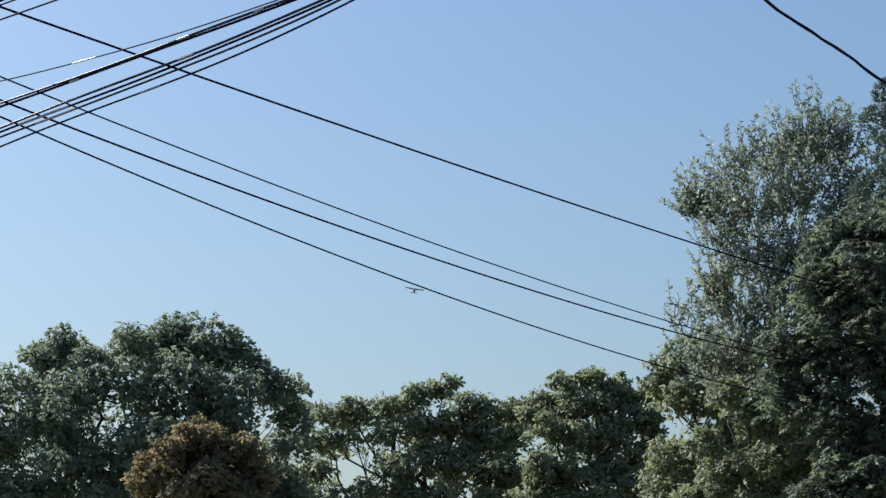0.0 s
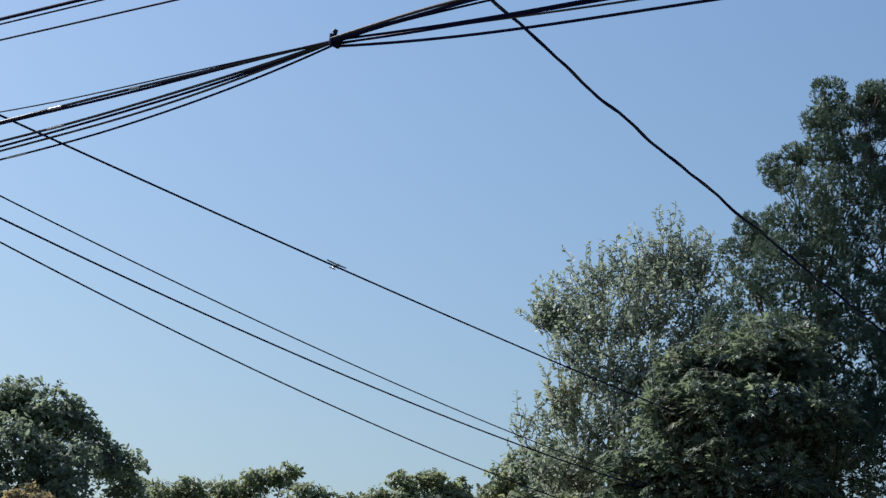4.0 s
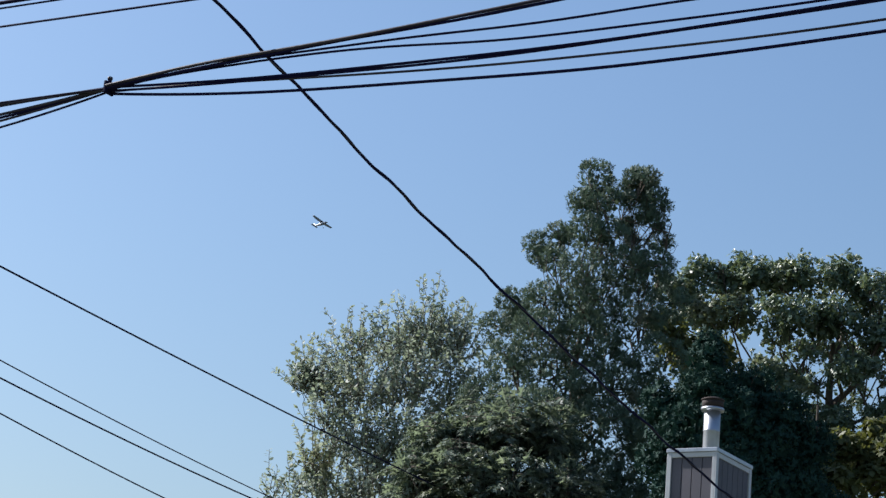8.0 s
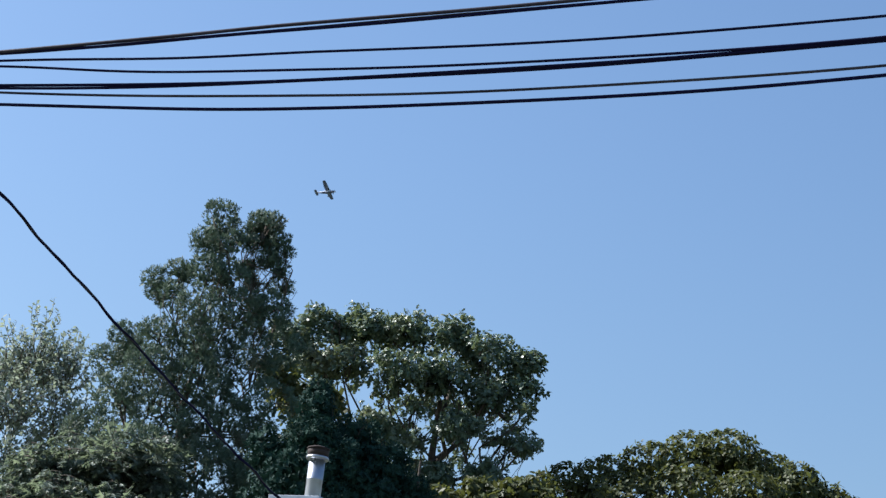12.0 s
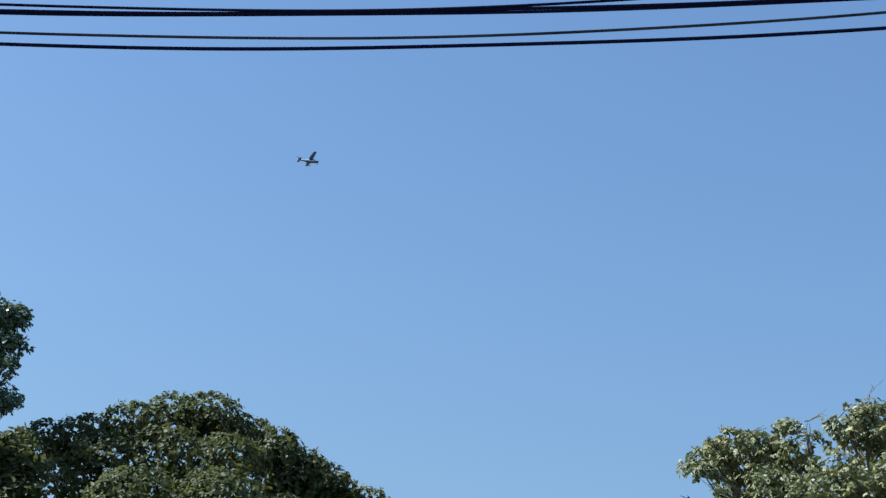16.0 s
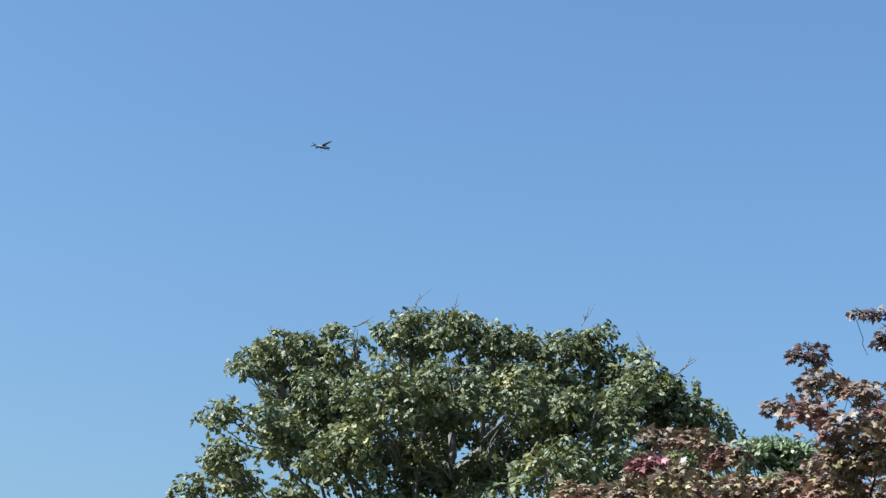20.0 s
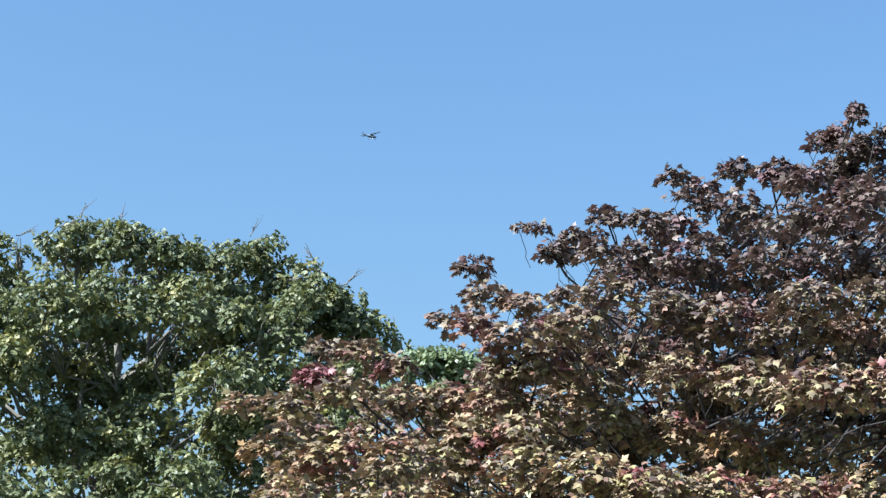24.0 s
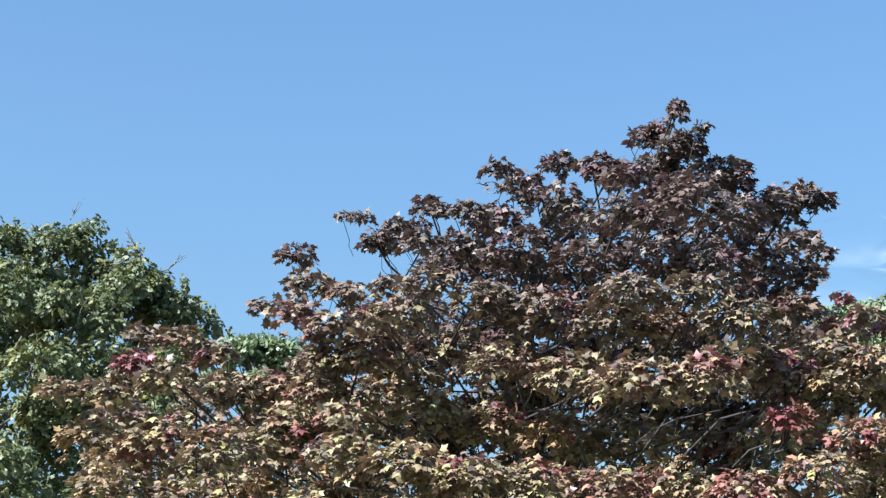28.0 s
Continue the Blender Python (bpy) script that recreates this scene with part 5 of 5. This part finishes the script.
# sun glints on the gathered cables, put in as short pale tubes: cable, place along the line, length
for i, u0, ln in ((0, -13.99, 0.34), (1, -12.63, 0.16), (2, -14.14, 0.14), (3, -12.62, 0.22), (6, -13.12, 0.26), (4, -14.62, 0.75), (5, -14.45, 0.60), (1, -11.68, 0.12)):
    r = LEFT[i][3]
    pts = sagging(LINE_AZ, LINE_D + 0.01 * (i - 4), u0 - ln / 2, u0 + ln / 2, lambda u, i=i: gathered(i, u), 8)
    v, q = tube_arrays(pts, [r * 0.95] + [r * 1.04] * 6 + [r * 0.95], 8)
    tagged(array_part("cable_sleeve", v, q, 4, PALE_GLINT, None, smooth=True), "short pale tube standing for a sun glint on a telephone cable", "sleeve", "sleeves on the cables")


def clamp():
    c = tagged(new("cable_clamp"), "small dark clamp that ties the cable bundle", "clamp")
    c.matrix_world = Matrix.Translation(sagging(LINE_AZ, LINE_D, TIE_U, TIE_U, lambda u: TIE_Z, 1)[0]) @ pose(0, 0, 0, 0, 0, -LINE_AZ)
    bm = bmesh.new()
    box(bm, -0.011, -0.05, -0.062, 0.011, 0.05, 0.03, 0.004)
    part("jaw", bm, CABLE, c)
    bm = bmesh.new()
    box(bm, -0.010, -0.014, 0.03, 0.010, 0.014, 0.052, 0.004)
    part("bolt_block", bm, CABLE, c)
    v, q = tube_arrays([(0, 0, 0.048), (0, 0, 0.054), (0, 0, 0.07), (0, 0, 0.076)], [0.012, 0.02, 0.02, 0.01], 10)
    array_part("bolt", v, q, 4, OLD_CABLE, c)


clamp()
for a, b, r in ((-0.0303, 5.918, 0.016), (-0.0303, 5.87, 0.008), (-0.03337, 5.6776, 0.009)):
    cable("power_line", "thin dark power line high over the street", sagging(LINE_AZ, LINE_D, -30, 8, lambda u, a=a, b=b: b + a * u), r, CABLE, "power lines over the street")
for d, c2, c1, c0, r in ((14.0, 0.000618, -0.0124, 6.6035, 0.013), (14.3, 0.00218, -0.12448, 7.2583, 0.009), (14.6, 0.00243, -0.13005, 7.1894, 0.012), (14.3, 0.003201, -0.19005, 7.5537, 0.010)):
    cable("side_street_line", "dark overhead wire running down towards the trees", sagging(-57, d, -4, 36, lambda u, a=c2, b=c1, c=c0: a * u * u + b * u + c), r, CABLE, "wires along the side street")


def service_drop():
    s = tagged(new("service_drop"), "twisted black service cable from the street line to the house", "cable")
    n, al = heading(-50), heading(40)
    u = np.linspace(6.5, 23.4, 900)
    mid = np.array([tuple(n * 8.6 + al * t + Vector((0, 0, EYE.z + 0.003868 * t * t - 0.26774 * t + 8.6367 - 0.024 * math.exp(-((t - 13.8) / 1.1) ** 2)))) for t in u])
    up, side = np.array([0, 0, 1.0]), np.array(n)
    mid = mid + (0.008 * np.sin(u * 4.6) + 0.006 * np.sin(u * 7.7 + 1))[:, None] * up
    for k, nm in enumerate(("conductor", "conductor", "messenger")):
        ph = u * 2 * math.pi / 1.1 + k * 2 * math.pi / 3
        rad = 0.007
        p = mid + rad * (np.cos(ph)[:, None] * up + np.sin(ph)[:, None] * side)
        v, q = tube_arrays(p, [0.009 if k < 2 else 0.006] * len(p), 6)
        array_part(nm, v, q, 4, CABLE if k < 2 else OLD_CABLE, s, smooth=True)


service_drop()


# ---- light aircraft; its nose points along +y ----
def aircraft():
    a = tagged(new("light_aircraft"), "white high-wing single-engine light aircraft in flight", "aircraft")

    def ring(y, w, zc, h):
        return ((0, y, zc), (w, 0, 0), (0, 0, h))

    part("fuselage", rings([ring(-4.9, 0.06, 0.35, 0.10), ring(-3.8, 0.18, 0.25, 0.22), ring(-2.2, 0.36, 0.10, 0.40), ring(-0.9, 0.54, 0.0, 0.60), ring(0.2, 0.57, 0.0, 0.68),
                            ring(0.9, 0.56, -0.06, 0.62), ring(1.35, 0.52, -0.20, 0.46), ring(2.2, 0.46, -0.24, 0.40), ring(2.65, 0.34, -0.22, 0.32), ring(2.8, 0.16, -0.22, 0.16)], 20), PLANE_WHITE, a, smooth=True)

    # darker shell under the fuselage: the underside's shade is put into its colour
    part("belly", rings([ring(-4.6, 0.05, 0.24, 0.06), ring(-3.8, 0.16, 0.12, 0.14), ring(-2.2, 0.33, -0.10, 0.26), ring(-0.9, 0.5, -0.26, 0.40), ring(0.2, 0.54, -0.30, 0.44),
                         ring(1.35, 0.49, -0.34, 0.36), ring(2.2, 0.43, -0.35, 0.32), ring(2.68, 0.3, -0.3, 0.26)], 20), PLANE_TRIM, a, "fuselage underside, its shade put in as dark blue", smooth=True)

    part("cowling", rings([ring(1.30, 0.535, -0.20, 0.475), ring(2.2, 0.475, -0.24, 0.415), ring(2.62, 0.36, -0.22, 0.335), ring(2.74, 0.2, -0.22, 0.2)], 20), PLANE_TRIM, a, "dark blue engine cowling", smooth=True)

    def aerofoil(x, y_lead, chord, z, thick):
        pts = [(0.0, 0.0), (0.08, 0.55), (0.3, 0.62), (0.7, 0.3), (1.0, 0.03), (1.0, -0.03), (0.7, -0.15), (0.3, -0.3), (0.08, -0.28)]
        return [(x, y_lead - c * chord, z + t * thick) for c, t in pts]

    def panel(sections):
        bm = bmesh.new()
        rows = [[bm.verts.new(p) for p in s] for s in sections]
        n = len(rows[0])
        for p, q in zip(rows, rows[1:]):
            for i in range(n):
                bm.faces.new((p[i], p[(i + 1) % n], q[(i + 1) % n], q[i]))
        bm.faces.new(rows[0][::-1])
        bm.faces.new(rows[-1])
        bmesh.ops.recalc_face_normals(bm, faces=bm.faces)
        return bm

    for s in (-1, 1):
        part("wing", panel([aerofoil(s * x, yl, ch, z, 0.17) for x, yl, ch, z in ((0.0, 0.75, 1.65, 0.70), (2.6, 0.75, 1.63, 0.78), (5.2, 0.62, 1.15, 0.86), (5.5, 0.5, 0.85, 0.87))]), PLANE_GREY, a, "blue-grey wing")
        v, q = tube_arrays([(s * 0.5, 0.3, -0.5), (s * 2.6, 0.35, 0.72)], [0.045, 0.045], 8)
        array_part("wing_strut", v, q, 4, PLANE_WHITE, a, smooth=True)
        part("tailplane", panel([aerofoil(s * x, yl, ch, 0.32, 0.07) for x, yl, ch in ((0.0, -3.75, 1.15), (1.4, -3.95, 0.9), (1.7, -4.1, 0.65))]), PLANE_GREY, a)
        v, q = tube_arrays([(s * 0.45, -0.1, -0.55), (s * 1.2, -0.15, -1.15)], [0.05, 0.035], 8)
        array_part("gear_leg", v, q, 4, PLANE_WHITE, a, smooth=True)
        w = part("wheel", rings([((s * 1.2, -0.15, -1.22), (0, 0.2, 0), (0, 0, 0.2)), ((s * 1.34, -0.15, -1.22), (0, 0.2, 0), (0, 0, 0.2))], 16), RUBBER, a)
        bm = bmesh.new()
        box(bm, s * 0.555 - 0.02, -0.75, 0.12, s * 0.555 + 0.02, 0.85, 0.5, 0.015)
        part("side_window", bm, PLANE_GLASS, a, "dark cabin window")
        bm = bmesh.new()
        box(bm, s * 0.5 - 0.07, -2.2, -0.16, s * 0.5 + 0.03, 2.3, -0.06, 0.02)
        part("stripe", bm, PLANE_TRIM, a, "dark blue side stripe")
    bm = bmesh.new()
    vs = [bm.verts.new(p) for p in ((-0.45, 0.92, 0.62), (0.45, 0.92, 0.62), (0.5, 1.42, 0.22), (-0.5, 1.42, 0.22), (-0.45, 0.86, 0.6), (0.45, 0.86, 0.6), (0.5, 1.36, 0.2), (-0.5, 1.36, 0.2))]
    for q in ((0, 1, 2, 3), (7, 6, 5, 4), (0, 4, 5, 1), (1, 5, 6, 2), (2, 6, 7, 3), (3, 7, 4, 0)):
        bm.faces.new([vs[k] for k in q])
    part("windscreen", bm, PLANE_GLASS, a)

    def fin_section(z, yl, ch):
        return [(t * 0.06, yl - c * ch, z) for c, t in ((0, 0), (0.15, 0.8), (0.5, 1), (1, 0.1), (1, -0.1), (0.5, -1), (0.15, -0.8))]

    part("fin", panel([fin_section(0.3, -3.4, 1.5), fin_section(0.9, -3.95, 1.05), fin_section(1.65, -4.5, 0.7)]), PLANE_WHITE, a)
    v, q = tube_arrays([(0, 2.1, -0.5), (0, 2.2, -1.15)], [0.05, 0.04], 8)
    array_part("nose_leg", v, q, 4, PLANE_WHITE, a, smooth=True)
    part("nose_wheel", rings([((-0.07, 2.2, -1.22), (0, 0.17, 0), (0, 0, 0.17)), ((0.07, 2.2, -1.22), (0, 0.17, 0), (0, 0, 0.17))], 16), RUBBER, a)
    part("spinner", rings([((0, 2.78, -0.22), (0.17, 0, 0), (0, 0, 0.17)), ((0, 2.95, -0.22), (0.12, 0, 0), (0, 0, 0.12)), ((0, 3.08, -0.22), (0.03, 0, 0), (0, 0, 0.03))], 14), PLANE_WHITE, a, smooth=True)
    for s in (-1, 1):
        bm = bmesh.new()
        vs = [bm.verts.new((s * x, 2.88 + y, -0.22 + z)) for x, y, z in ((0.1, 0.02, 0.06), (0.6, 0.015, 0.08), (0.95, 0.0, 0.04), (0.95, -0.01, -0.04), (0.6, -0.015, -0.08), (0.1, -0.02, -0.06))]
        f = bm.faces.new(vs)
        g = bmesh.ops.extrude_face_region(bm, geom=[f])
        bmesh.ops.translate(bm, vec=(0, 0.02, 0), verts=[v for v in g["geom"] if isinstance(v, bmesh.types.BMVert)])
        part("propeller_blade", bm, RUBBER, a)
    return a


plane = aircraft()


def motions():
    walk(plane, [
        (0, pose(-34.0, 1144.0, 230.2, 12.2, -9.7, -173.9)), (1, pose(-31.8, 1102.6, 239.6, 12.2, -11.7, -169.9)), (2, pose(-22.8, 1058.2, 242.8, 11.5, -13.0, -165.6)),
        (3, pose(-13.0, 1011.1, 248.0, 10.9, -14.2, -161.4)), (4, pose(2.3, 964.0, 250.3, 10.3, -13.9, -158.0)), (5, pose(20.2, 917.6, 252.1, 9.6, -13.5, -154.7)),
        (6, pose(39.3, 873.0, 254.3, 9.0, -13.2, -151.3)), (7, pose(62.9, 831.2, 255.0, 8.2, -12.2, -147.6)), (8, pose(87.8, 792.2, 256.3, 7.5, -11.3, -143.9)),
        (9, pose(114.4, 756.3, 257.9, 7.6, -12.2, -141.9)), (10, pose(143.9, 723.5, 259.8, 7.6, -13.1, -139.9)), (11, pose(174.2, 693.5, 263.6, 8.2, -15.7, -134.2)),
        (12, pose(207.9, 666.0, 267.3, 8.5, -16.8, -129.5)), (13, pose(242.7, 641.3, 270.7, 8.8, -17.2, -125.1)), (14, pose(280.4, 618.6, 274.0, 9.0, -17.6, -120.8)),
        (15, pose(319.2, 597.7, 276.6, 9.2, -13.0, -111.0)), (16, pose(359.9, 578.2, 278.6, 9.5, -8.6, -108.3)), (17, pose(400.1, 561.6, 278.5, 9.7, -4.3, -105.5)),
        (18, pose(441.6, 545.2, 278.7, 9.9, -2.7, -105.2)), (19, pose(483.3, 530.0, 278.1, 10.1, -1.0, -104.9)), (20, pose(525.7, 514.1, 279.2, 10.3, 0.6, -104.6)),
        (21, pose(568.0, 498.1, 280.7, 10.4, 1.2, -104.8)), (22, pose(610.4, 481.8, 282.6, 10.4, 1.9, -105.1)), (23, pose(652.1, 466.3, 284.5, 10.6, 2.4, -104.5)),
        (24, pose(694.1, 450.0, 287.6, 10.7, 2.9, -103.9)), (25, pose(736.0, 434.0, 290.4, 10.8, 3.4, -103.3)), (26, pose(777.7, 418.4, 294.5, 10.8, 3.6, -102.8)),
        (27, pose(819.9, 404.1, 297.8, 10.8, 3.7, -102.3)), (28, pose(862.9, 390.8, 301.7, 10.8, 3.9, -101.8))])


motions()
